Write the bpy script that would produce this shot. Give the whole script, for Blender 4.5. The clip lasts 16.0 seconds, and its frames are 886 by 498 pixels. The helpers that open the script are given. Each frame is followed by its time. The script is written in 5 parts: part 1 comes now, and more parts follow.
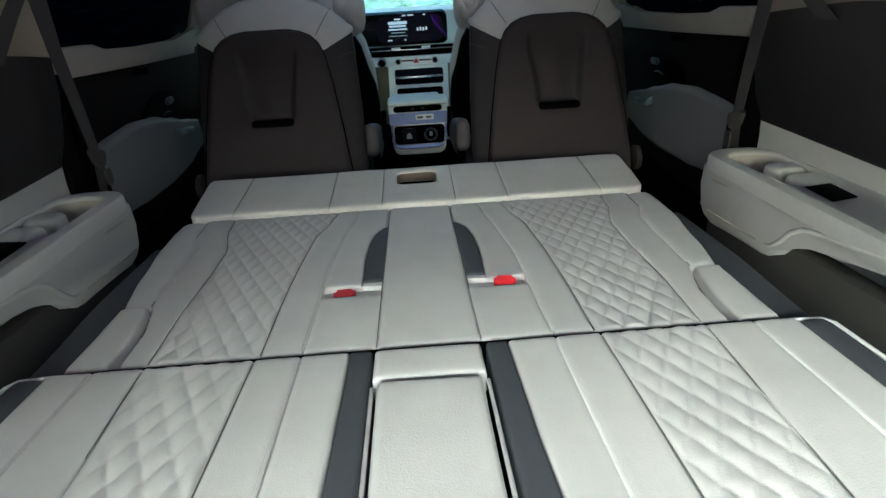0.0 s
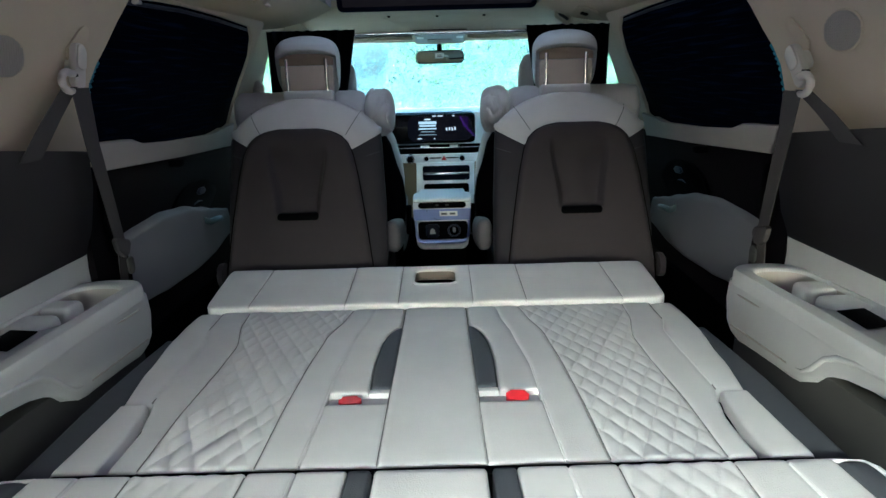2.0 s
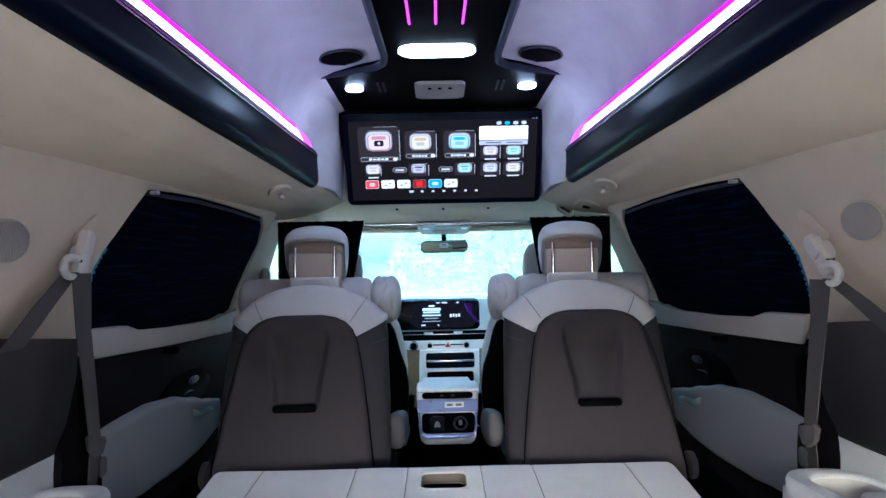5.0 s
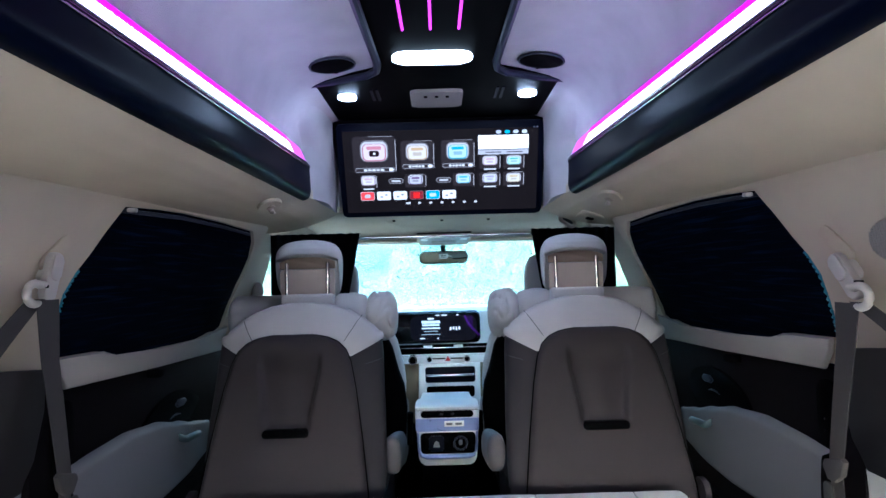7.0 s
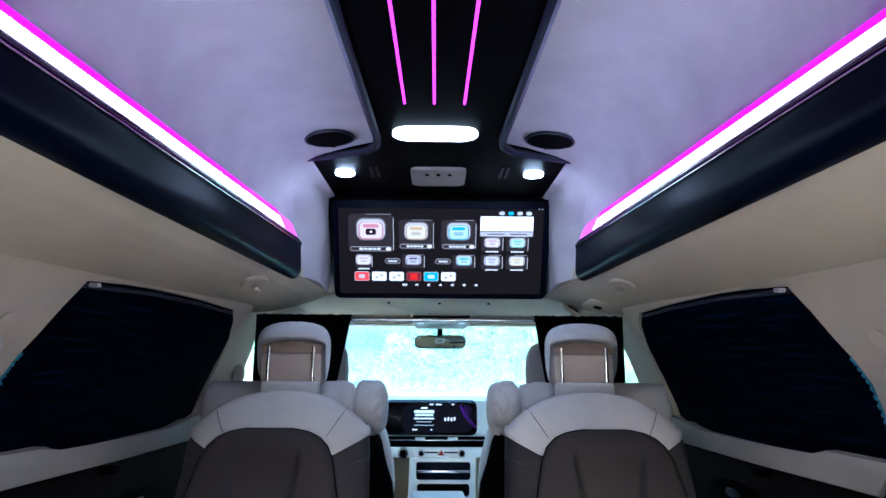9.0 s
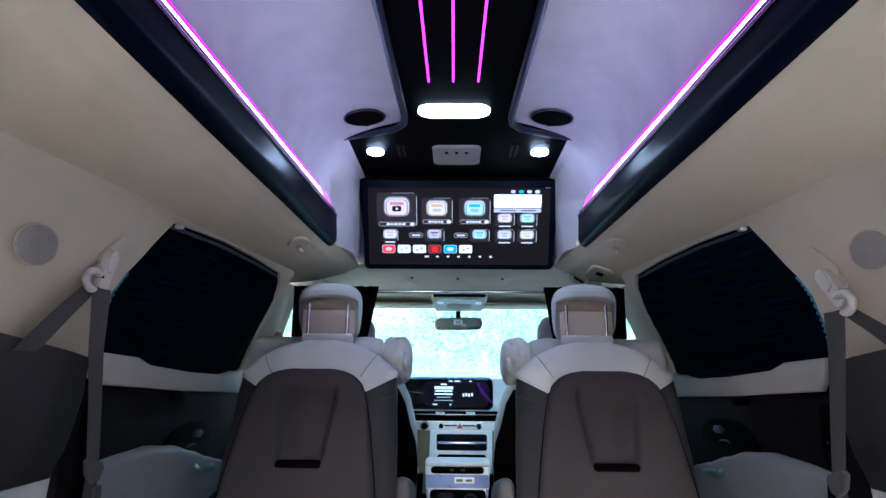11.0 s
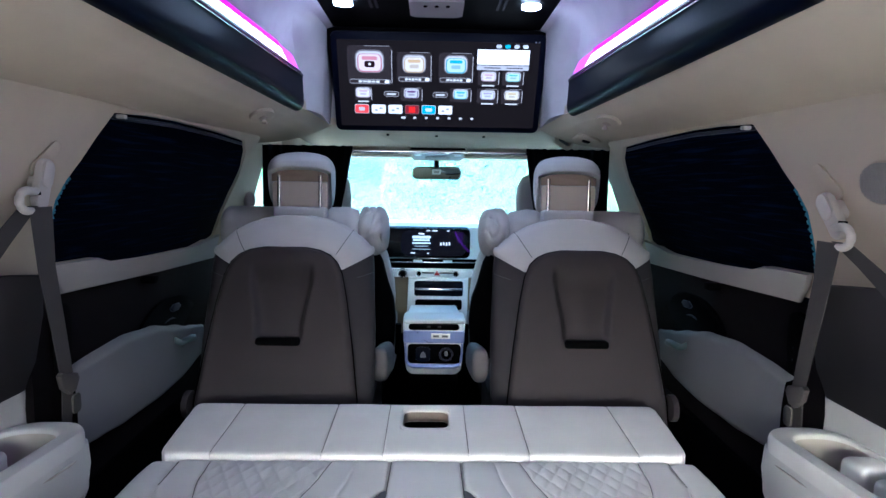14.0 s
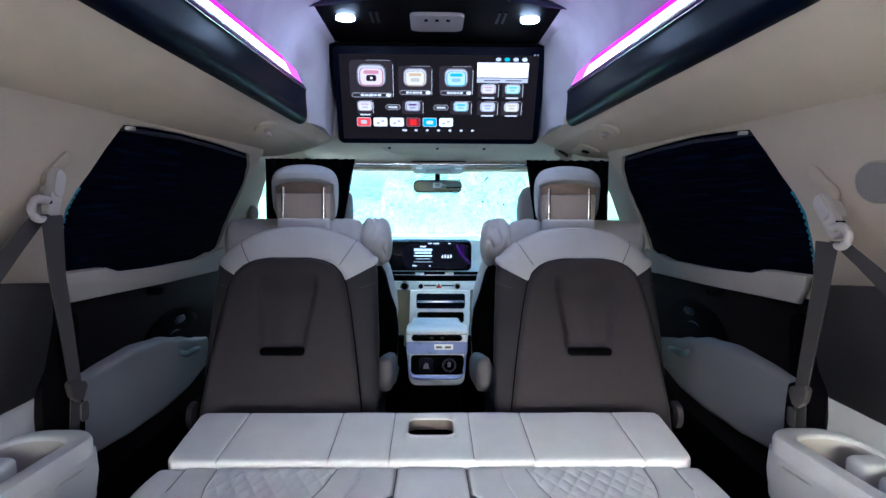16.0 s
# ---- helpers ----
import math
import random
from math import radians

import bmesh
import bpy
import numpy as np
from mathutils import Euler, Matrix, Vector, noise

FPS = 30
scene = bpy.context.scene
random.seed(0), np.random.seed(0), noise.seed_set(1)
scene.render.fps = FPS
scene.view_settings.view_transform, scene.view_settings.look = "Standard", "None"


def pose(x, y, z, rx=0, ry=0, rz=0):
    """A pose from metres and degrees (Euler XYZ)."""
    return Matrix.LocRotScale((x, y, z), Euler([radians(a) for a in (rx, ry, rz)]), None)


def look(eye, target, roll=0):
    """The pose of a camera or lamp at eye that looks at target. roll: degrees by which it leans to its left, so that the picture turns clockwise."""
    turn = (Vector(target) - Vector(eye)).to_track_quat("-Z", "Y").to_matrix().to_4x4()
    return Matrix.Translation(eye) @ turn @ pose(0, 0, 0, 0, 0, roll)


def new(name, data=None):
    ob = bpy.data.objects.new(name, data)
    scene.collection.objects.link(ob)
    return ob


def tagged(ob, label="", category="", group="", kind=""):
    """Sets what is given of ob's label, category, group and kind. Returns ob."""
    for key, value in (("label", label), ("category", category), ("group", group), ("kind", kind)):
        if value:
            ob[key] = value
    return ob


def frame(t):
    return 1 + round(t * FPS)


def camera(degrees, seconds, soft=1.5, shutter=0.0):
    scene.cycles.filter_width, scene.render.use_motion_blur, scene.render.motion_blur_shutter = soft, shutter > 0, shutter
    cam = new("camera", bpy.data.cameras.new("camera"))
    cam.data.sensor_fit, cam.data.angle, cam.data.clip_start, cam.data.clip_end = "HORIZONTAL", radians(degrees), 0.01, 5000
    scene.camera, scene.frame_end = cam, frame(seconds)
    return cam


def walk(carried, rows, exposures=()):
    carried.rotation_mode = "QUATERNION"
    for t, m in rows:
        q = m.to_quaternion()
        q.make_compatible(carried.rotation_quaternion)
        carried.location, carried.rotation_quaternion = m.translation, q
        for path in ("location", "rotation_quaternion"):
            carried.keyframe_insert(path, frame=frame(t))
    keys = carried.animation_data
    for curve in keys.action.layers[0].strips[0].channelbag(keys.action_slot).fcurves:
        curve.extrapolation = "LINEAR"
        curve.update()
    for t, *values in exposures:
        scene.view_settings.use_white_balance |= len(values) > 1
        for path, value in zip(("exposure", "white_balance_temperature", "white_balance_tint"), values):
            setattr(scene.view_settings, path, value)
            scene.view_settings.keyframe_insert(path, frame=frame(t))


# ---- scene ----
cam = camera(74.2, 16.0)
PATH = [
    (0, (0.002, 0.674, 0.989), (0.069, 2.486, 0.145), -3.3),
    (0.5, (0.017, 0.652, 1.001), (-0.047, 2.504, 0.25), -0.0),
    (1, (0.043, 0.645, 1.002), (-0.045, 2.506, 0.276), -0.9),
    (1.5, (0.035, 0.674, 1.012), (-0.007, 2.556, 0.335), -2.0),
    (2, (0.024, 0.707, 1.013), (0.022, 2.627, 0.452), -1.5),
    (2.5, (0.016, 0.742, 1.011), (0.0, 2.706, 0.635), -1.1),
    (3, (0.009, 0.763, 1.009), (0.006, 2.748, 0.772), -1.4),
    (3.5, (0.0, 0.778, 1.01), (0.044, 2.771, 0.846), -1.4),
    (4, (-0.022, 0.796, 1.008), (0.034, 2.793, 0.906), -0.8),
    (4.5, (-0.008, 0.792, 1.015), (0.023, 2.791, 1.045), -0.7),
    (4.7, (-0.006, 0.787, 1.011), (0.011, 2.787, 1.058), -1.1),
    (6.8, (0.009, 0.849, 1.035), (0.036, 2.847, 1.115), -1.7),
    (7, (0.009, 0.87, 1.043), (0.021, 2.868, 1.122), -1.5),
    (7.5, (0.008, 0.933, 1.064), (0.017, 2.925, 1.245), -1.2),
    (8, (0.01, 0.98, 1.084), (0.027, 2.966, 1.316), -0.3),
    (8.5, (0.009, 1.009, 1.093), (0.034, 2.987, 1.388), 0.1),
    (8.7, (0.009, 1.014, 1.090), (0.035, 2.989, 1.408), 0.3),
    (10.8, (0.008, 0.768, 0.860), (-0.017, 2.720, 1.292), 0.2),
    (11, (0.006, 0.782, 0.858), (-0.033, 2.74, 1.266), 0.5),
    (11.5, (0.02, 0.776, 0.953), (-0.008, 2.772, 1.07), -0.7),
    (12, (0.025, 0.791, 1.016), (0.011, 2.787, 0.889), 0.7),
    (12.5, (0.004, 0.829, 1.045), (0.058, 2.818, 0.84), 0.9),
    (13, (0.014, 0.851, 1.051), (0.051, 2.835, 0.803), 1.3),
    (13.5, (0.01, 0.859, 1.062), (0.048, 2.846, 0.838), 1.2),
    (14, (0.006, 0.861, 1.063), (0.046, 2.849, 0.844), 0.9),
    (14.5, (0.007, 0.866, 1.056), (0.049, 2.849, 0.801), 0.9),
    (15, (0.006, 0.864, 1.056), (0.053, 2.848, 0.806), 0.7),
    (15.5, (0.001, 0.861, 1.051), (0.045, 2.848, 0.83), 0.3),
    (16, (-0.002, 0.842, 1.041), (0.037, 2.835, 0.879), 0.3),
]
EXPOSURE = [(0, 2.58, 5250, -6), (0.8, 2.78, 5250, -6), (2, 3.04, 5080, -5), (3.5, 3.66, 4870, 5), (16, 3.66, 4870, 6)]
walk(cam, [(t, look(eye, target, roll)) for t, eye, target, roll in PATH], EXPOSURE)

# ---- world and daylight: an overcast, rainy day ----
world = bpy.data.worlds.new("overcast_sky")
scene.world = world
world.use_nodes = True
wn = world.node_tree.nodes
sky = wn.new("ShaderNodeTexSky")
sky.sky_type, sky.sun_disc, sky.sun_elevation, sky.sun_rotation = "NISHITA", False, radians(31), radians(191)
sky.air_density, sky.dust_density = 1.0, 7.0
world.node_tree.links.new(sky.outputs[0], wn["Background"].inputs[0])
wn["Background"].inputs[1].default_value = 0.15
sun = new("sun", bpy.data.lights.new("sun", "SUN"))
sun.data.energy, sun.data.angle, sun.data.color = 2.2, radians(28), (1.0, 0.955, 0.89)
sun.matrix_world = look((0, 0, 0), (0.17, 0.84, -0.52))

# ---- materials ----
def material(name, color, rough=0.6, metal=0.0, grain=0.0, scale=300.0, vary=0.06, vscale=6.0, emit=None, strength=0.0, spec=0.5, detail=3.0, obj_vary=0.0):
    m = bpy.data.materials.new(name)
    m.use_nodes = True
    nt = m.node_tree
    b = nt.nodes["Principled BSDF"]
    b.inputs["Roughness"].default_value = rough
    b.inputs["Metallic"].default_value = metal
    b.inputs["Specular IOR Level"].default_value = spec
    b.inputs["Base Color"].default_value = (*color, 1)
    co = nt.nodes.new("ShaderNodeTexCoord")
    if vary:
        n1 = nt.nodes.new("ShaderNodeTexNoise")
        n1.inputs["Scale"].default_value, n1.inputs["Detail"].default_value = vscale, 5.0
        nt.links.new(co.outputs["Object"], n1.inputs["Vector"])
        ramp = nt.nodes.new("ShaderNodeMapRange")
        ramp.inputs["From Min"].default_value, ramp.inputs["From Max"].default_value = 0.3, 0.7
        ramp.inputs["To Min"].default_value, ramp.inputs["To Max"].default_value = 1 - vary, 1 + vary
        nt.links.new(n1.outputs["Fac"], ramp.inputs["Value"])
        mul = nt.nodes.new("ShaderNodeMix")
        mul.data_type, mul.blend_type = "RGBA", "MULTIPLY"
        mul.inputs[0].default_value = 1.0
        mul.inputs[6].default_value = (*color, 1)
        nt.links.new(ramp.outputs[0], mul.inputs[7])
        nt.links.new(mul.outputs[2], b.inputs["Base Color"])
        rr = nt.nodes.new("ShaderNodeMapRange")
        rr.inputs["To Min"].default_value, rr.inputs["To Max"].default_value = max(rough - 0.08, 0.02), min(rough + 0.08, 1)
        nt.links.new(n1.outputs["Fac"], rr.inputs["Value"])
        nt.links.new(rr.outputs[0], b.inputs["Roughness"])
    if grain:
        n2 = nt.nodes.new("ShaderNodeTexNoise")
        n2.inputs["Scale"].default_value, n2.inputs["Detail"].default_value = scale, detail
        nt.links.new(co.outputs["Object"], n2.inputs["Vector"])
        bp = nt.nodes.new("ShaderNodeBump")
        bp.inputs["Strength"].default_value, bp.inputs["Distance"].default_value = grain, 0.002
        nt.links.new(n2.outputs["Fac"], bp.inputs["Height"])
        nt.links.new(bp.outputs[0], b.inputs["Normal"])
    if emit:
        b.inputs["Emission Color"].default_value = (*emit, 1)
        b.inputs["Emission Strength"].default_value = strength
    return m


def leather(name, color, rough=0.6, spec=0.4):
    m = material(name, color, rough, vary=0.05, vscale=9.0, spec=spec)
    nt = m.node_tree
    co = nt.nodes.new("ShaderNodeTexCoord")
    v = nt.nodes.new("ShaderNodeTexVoronoi")
    v.inputs["Scale"].default_value = 420.0
    nt.links.new(co.outputs["Object"], v.inputs["Vector"])
    w = nt.nodes.new("ShaderNodeTexNoise")
    w.inputs["Scale"].default_value, w.inputs["Detail"].default_value = 14.0, 4.0
    nt.links.new(co.outputs["Object"], w.inputs["Vector"])
    b1, b2 = nt.nodes.new("ShaderNodeBump"), nt.nodes.new("ShaderNodeBump")
    b1.inputs["Strength"].default_value, b1.inputs["Distance"].default_value = 0.25, 0.001
    b2.inputs["Strength"].default_value, b2.inputs["Distance"].default_value = 0.09, 0.01
    nt.links.new(v.outputs["Distance"], b1.inputs["Height"])
    nt.links.new(w.outputs["Fac"], b2.inputs["Height"])
    nt.links.new(b2.outputs[0], b1.inputs["Normal"])
    nt.links.new(b1.outputs[0], nt.nodes["Principled BSDF"].inputs["Normal"])
    return m


def glow(name, color, strength):
    return material(name, (0.0006, 0.0006, 0.0006), 0.4, vary=0, spec=0.05, emit=color, strength=strength)


LEATHER = leather("pale_greige_leather", (0.565, 0.553, 0.532))
LEATHER_CAP = leather("pale_grey_leather", (0.46, 0.443, 0.437))
LEATHER_DARK = leather("slate_grey_leather", (0.062, 0.066, 0.074), 0.6, 0.15)
LEATHER_TAN = leather("tan_leather", (0.34, 0.26, 0.20))
PIPING = leather("ivory_piping", (0.72, 0.71, 0.68))
SHELL = material("taupe_grey_plastic", (0.036, 0.0305, 0.0325), 0.6, spec=0.08, grain=0.2, scale=700)
SHELL_SIDE = leather("dark_taupe_leather", (0.031, 0.0285, 0.032), 0.6, 0.08)
BEIGE = material("warm_beige_headliner_fabric", (0.465, 0.393, 0.288), 0.9, grain=0.35, scale=900, vary=0.05)
WHITE_LINER = material("pale_suede_ceiling_cloth", (0.40, 0.37, 0.385), 0.95, grain=0.5, scale=400, vary=0.09, vscale=9)
TRIM = material("pale_grey_beige_moulded_plastic", (0.50, 0.50, 0.475), 0.5, grain=0.15, scale=800)
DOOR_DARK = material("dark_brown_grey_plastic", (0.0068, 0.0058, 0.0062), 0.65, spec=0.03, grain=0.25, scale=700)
SILL = material("beige_moulded_plastic", (0.37, 0.345, 0.30), 0.55, grain=0.15, scale=800)
BELT_TRIM = material("pale_beige_belt_plastic", (0.50, 0.465, 0.41), 0.45, vary=0.03)
SIDE_DARK = material("charcoal_brown_plastic", (0.040, 0.037, 0.036), 0.65, spec=0.08, grain=0.25, scale=700)
LOW_TRIM = material("olive_grey_plastic", (0.055, 0.054, 0.048), 0.65, spec=0.15, grain=0.25, scale=700)
POCKET = material("mid_grey_plastic", (0.17, 0.171, 0.170), 0.5, spec=0.2, grain=0.15, scale=800)
BLACK = material("black_plastic", (0.0014, 0.0014, 0.0016), 0.55, spec=0.012, grain=0.1, scale=600)
GLOSS = material("gloss_navy_black_lacquer", (0.0014, 0.0026, 0.0085), 0.42, vary=0, spec=0.06)
CARPET = material("black_carpet", (0.0014, 0.0014, 0.0016), 0.95, spec=0.02, grain=0.8, scale=500)
CHROME = material("brushed_chrome", (0.75, 0.75, 0.78), 0.18, metal=1.0, vary=0.03)
SILVER = material("satin_silver_plastic", (0.76, 0.79, 0.80), 0.38, metal=0.1, vary=0.03)
CURTAIN = material("navy_black_curtain_cloth", (0.0006, 0.0008, 0.002), 0.9, spec=0.02, grain=0.5, scale=250, vary=0)


def streaks(m, dark, light, stretch):
    """Thin crosswise streaks in a woven cloth."""
    nt = m.node_tree
    co, mp, n = nt.nodes.new("ShaderNodeTexCoord"), nt.nodes.new("ShaderNodeMapping"), nt.nodes.new("ShaderNodeTexNoise")
    mp.inputs["Scale"].default_value = stretch
    n.inputs["Scale"].default_value, n.inputs["Detail"].default_value = 1.0, 4.0
    mr, mx = nt.nodes.new("ShaderNodeMapRange"), nt.nodes.new("ShaderNodeMix")
    mr.inputs["From Min"].default_value, mr.inputs["From Max"].default_value = 0.52, 0.74
    mx.data_type = "RGBA"
    mx.inputs[6].default_value, mx.inputs[7].default_value = (*dark, 1), (*light, 1)
    nt.links.new(co.outputs["Object"], mp.inputs[0])
    nt.links.new(mp.outputs[0], n.inputs["Vector"])
    nt.links.new(n.outputs["Fac"], mr.inputs["Value"])
    nt.links.new(mr.outputs[0], mx.inputs[0])
    nt.links.new(mx.outputs[2], nt.nodes["Principled BSDF"].inputs["Base Color"])


streaks(CURTAIN, (0.0006, 0.0013, 0.0042), (0.0036, 0.0110, 0.028), (3.0, 5.0, 130.0))
EDGE_TEAL = material("teal_curtain_hem", (0.03, 0.20, 0.27), 0.6, vary=0.2, vscale=60)
WEBBING = material("grey_seat_belt_webbing", (0.043, 0.038, 0.035), 0.75, grain=0.6, scale=900)
RED = material("red_buckle_plastic", (0.42, 0.014, 0.02), 0.3, vary=0.15, vscale=90)
MESH_GREY = material("grey_speaker_mesh", (0.285, 0.262, 0.23), 0.7, grain=0.6, scale=700)
SEAM = material("taupe_seam_thread", (0.14, 0.132, 0.122), 0.9, vary=0.2, vscale=80)
WHITE_PART = material("white_plastic", (0.82, 0.83, 0.82), 0.4, vary=0.03)
LED_WHITE = glow("cool_white_led", (0.74, 0.75, 1.0), 0.68)
LED_SPOT = glow("cool_white_spot", (0.80, 0.86, 1.0), 8.0)
LED_BAR = glow("ceiling_bar_led", (0.90, 0.97, 1.0), 1.0)
LED_MAGENTA = glow("magenta_led", (0.80, 0.006, 0.90), 0.16)
SCREEN = material("dim_lit_screen", (0.004, 0.0035, 0.004), 0.5, vary=0, spec=0.05, emit=(0.10, 0.072, 0.08), strength=0.008)
DISPLAY = material("black_display_glass", (0.0008, 0.0008, 0.001), 0.25, vary=0, spec=0.2)
SILVER_BLUE = material("blue_silver_plastic", (0.26, 0.32, 0.62), 0.3, metal=0.4, vary=0.03)
TAN_PANEL = material("olive_tan_panel", (0.20, 0.165, 0.10), 0.6, grain=0.2, scale=600)
DASH = material("pale_dash_pad", (0.70, 0.72, 0.71), 0.55, grain=0.25, scale=600)
HANDLE_SATIN = material("satin_grey_handle", (0.07, 0.10, 0.105), 0.38, metal=0.3, vary=0.03)
MIRROR = material("mirror_glass", (0.75, 0.75, 0.72), 0.03, metal=1.0, vary=0)
ASPHALT = material("wet_asphalt", (0.05, 0.05, 0.052), 0.4, grain=0.8, scale=60, vary=0.25, vscale=1.5)


def glass_material(name, tint, rough, ior):
    m = bpy.data.materials.new(name)
    m.use_nodes = True
    p = m.node_tree.nodes["Principled BSDF"]
    p.inputs["Base Color"].default_value = (*tint, 1)
    p.inputs["Transmission Weight"].default_value = 1.0
    p.inputs["Roughness"].default_value = rough
    p.inputs["IOR"].default_value = ior
    return m


GLASS = glass_material("green_tinted_glass", (0.76, 0.99, 0.955), 0.10, 1.25)
GLASS_DROP = glass_material("rain_water", (0.95, 1.0, 0.98), 0.02, 1.33)


def leaf_material(name, dark, light):
    m = material(name, light, 0.5, vary=0)
    nt = m.node_tree
    gi = nt.nodes.new("ShaderNodeNewGeometry")
    mx = nt.nodes.new("ShaderNodeMix")
    mx.data_type = "RGBA"
    mx.inputs[6].default_value, mx.inputs[7].default_value = (*dark, 1), (*light, 1)
    nt.links.new(gi.outputs["Random Per Island"], mx.inputs[0])
    nt.links.new(mx.outputs[2], nt.nodes["Principled BSDF"].inputs["Base Color"])
    return m


LEAF = leaf_material("wet_green_leaves", (0.085, 0.155, 0.07), (0.25, 0.36, 0.19))
# dark green that paints the shade between the leaves
LEAF_SHADE = material("painted_leaf_shade", (0.025, 0.05, 0.02), 0.8, grain=0.8, scale=20, vary=0.4, vscale=5)
CX = 0.015


# ---- mesh helpers ----
ORIGIN = {}


def finish(me, smooth=40):
    me.shade_smooth()
    me.set_sharp_from_angle(angle=radians(smooth))


def thing(name, loc, label, category, group="", kind=""):
    ob = new(name)
    ob.location = loc
    ob.empty_display_size = 0.05
    ORIGIN[ob] = Vector(loc)
    return tagged(ob, label, category, group, kind)


def part(name, bm, mat, parent=None, label="", smooth=40):
    org = ORIGIN[parent] if parent else Vector((0, 0, 0))
    bmesh.ops.recalc_face_normals(bm, faces=bm.faces)
    bmesh.ops.translate(bm, verts=bm.verts, vec=-org)
    me = bpy.data.meshes.new(name)
    bm.to_mesh(me)
    bm.free()
    finish(me, smooth)
    me.materials.append(mat)
    ob = new(name, me)
    if parent:
        ob.parent = parent
        ORIGIN[ob] = org
    if label:
        tagged(ob, label)
    return ob


def structure(name, bm, mat, label, category, smooth=40):
    return tagged(part(name, bm, mat, None, "", smooth), label, category, "", "structure")


def solo(name, bm, mat, label, category, group="", smooth=40):
    """One thing that is a single mesh, with its origin at its own base."""
    zs = [v.co for v in bm.verts]
    c = Vector((sum(v.x for v in zs) / len(zs), sum(v.y for v in zs) / len(zs), min(v.z for v in zs)))
    bmesh.ops.translate(bm, verts=bm.verts, vec=-c)
    ob = part(name, bm, mat, None, "", smooth)
    ob.location = c
    ORIGIN[ob] = c
    return tagged(ob, label, category, group)


def box(x0, x1, y0, y1, z0, z1, bevel=0.0, seg=2, bm=None):
    b = bmesh.new()
    bmesh.ops.create_cube(b, size=1)
    for v in b.verts:
        v.co = Vector(((x0 + x1) / 2 + v.co.x * (x1 - x0), (y0 + y1) / 2 + v.co.y * (y1 - y0), (z0 + z1) / 2 + v.co.z * (z1 - z0)))
    if bevel:
        bmesh.ops.bevel(b, geom=b.edges[:], offset=bevel, segments=seg, profile=0.5, affect="EDGES")
    return join(bm, b)


def join(bm, other):
    if bm is None:
        return other
    me = bpy.data.meshes.new("tmp")
    other.to_mesh(me)
    other.free()
    bm.from_mesh(me)
    bpy.data.meshes.remove(me)
    return bm


def loft(rings, cap=True, closed=True, bm=None):
    bm = bm or bmesh.new()
    vs = [[bm.verts.new(p) for p in r] for r in rings]
    n = len(rings[0])
    for a, b in zip(vs, vs[1:]):
        for i in range(n if closed else n - 1):
            j = (i + 1) % n
            bm.faces.new((a[i], a[j], b[j], b[i]))
    if cap and closed:
        bm.faces.new(vs[0][::-1])
        bm.faces.new(vs[-1])
    return bm


def tube(pts, r, n=8, bm=None, cap=True):
    pts = [Vector(p) for p in pts]
    rings = []
    for i, p in enumerate(pts):
        d = (pts[min(i + 1, len(pts) - 1)] - pts[max(i - 1, 0)]).normalized()
        up = Vector((0, 0, 1)) if abs(d.z) < 0.9 else Vector((1, 0, 0))
        a = d.cross(up).normalized()
        b = a.cross(d)
        rr = r[i] if isinstance(r, (list, tuple)) else r
        rings.append([p + rr * (math.cos(2 * math.pi * k / n) * a + math.sin(2 * math.pi * k / n) * b) for k in range(n)])
    return loft(rings, cap, True, bm)


def grid(fn, nu, nv, bm=None):
    bm = bm or bmesh.new()
    vs = [[bm.verts.new(fn(i / nu, j / nv)) for i in range(nu + 1)] for j in range(nv + 1)]
    for j in range(nv):
        for i in range(nu):
            bm.faces.new((vs[j][i], vs[j][i + 1], vs[j + 1][i + 1], vs[j + 1][i]))
    return bm


def prism(outline, vec, bevel=0.0, seg=2, bm=None):
    """Extrudes a closed 3D outline by vec."""
    b = bmesh.new()
    v0 = [b.verts.new(p) for p in outline]
    v1 = [b.verts.new(Vector(p) + Vector(vec)) for p in outline]
    n = len(v0)
    f = [b.faces.new(v0[::-1]), b.faces.new(v1)]
    for i in range(n):
        b.faces.new((v0[i], v0[(i + 1) % n], v1[(i + 1) % n], v1[i]))
    if bevel:
        edges = [e for e in b.edges if any(fc in f for fc in e.link_faces)]
        bmesh.ops.bevel(b, geom=edges, offset=bevel, segments=seg, profile=0.5, affect="EDGES")
    return join(bm, b)


def rrect(cx, cy, w, h, r, n=5):
    pts = []
    for sx, sy, a0 in ((1, 1, 0), (-1, 1, 90), (-1, -1, 180), (1, -1, 270)):
        for k in range(n + 1):
            a = radians(a0 + 90 * k / n)
            pts.append((cx + sx * (w / 2 - r) + r * math.cos(a), cy + sy * (h / 2 - r) + r * math.sin(a)))
    return pts


def ellipse(cx, cy, a, b, n=28):
    return [(cx + a * math.cos(2 * math.pi * k / n), cy + b * math.sin(2 * math.pi * k / n)) for k in range(n)]


def lerp_table(tab, t):
    if t <= tab[0][0]:
        return tab[0][1]
    for (a, va), (b, vb) in zip(tab, tab[1:]):
        if t <= b:
            f = (t - a) / (b - a)
            f = f * f * (3 - 2 * f) * 0.5 + f * 0.5
            return va + (vb - va) * f
    return tab[-1][1]


def smoothstep(a, b, x):
    t = min(max((x - a) / (b - a), 0), 1)
    return t * t * (3 - 2 * t)


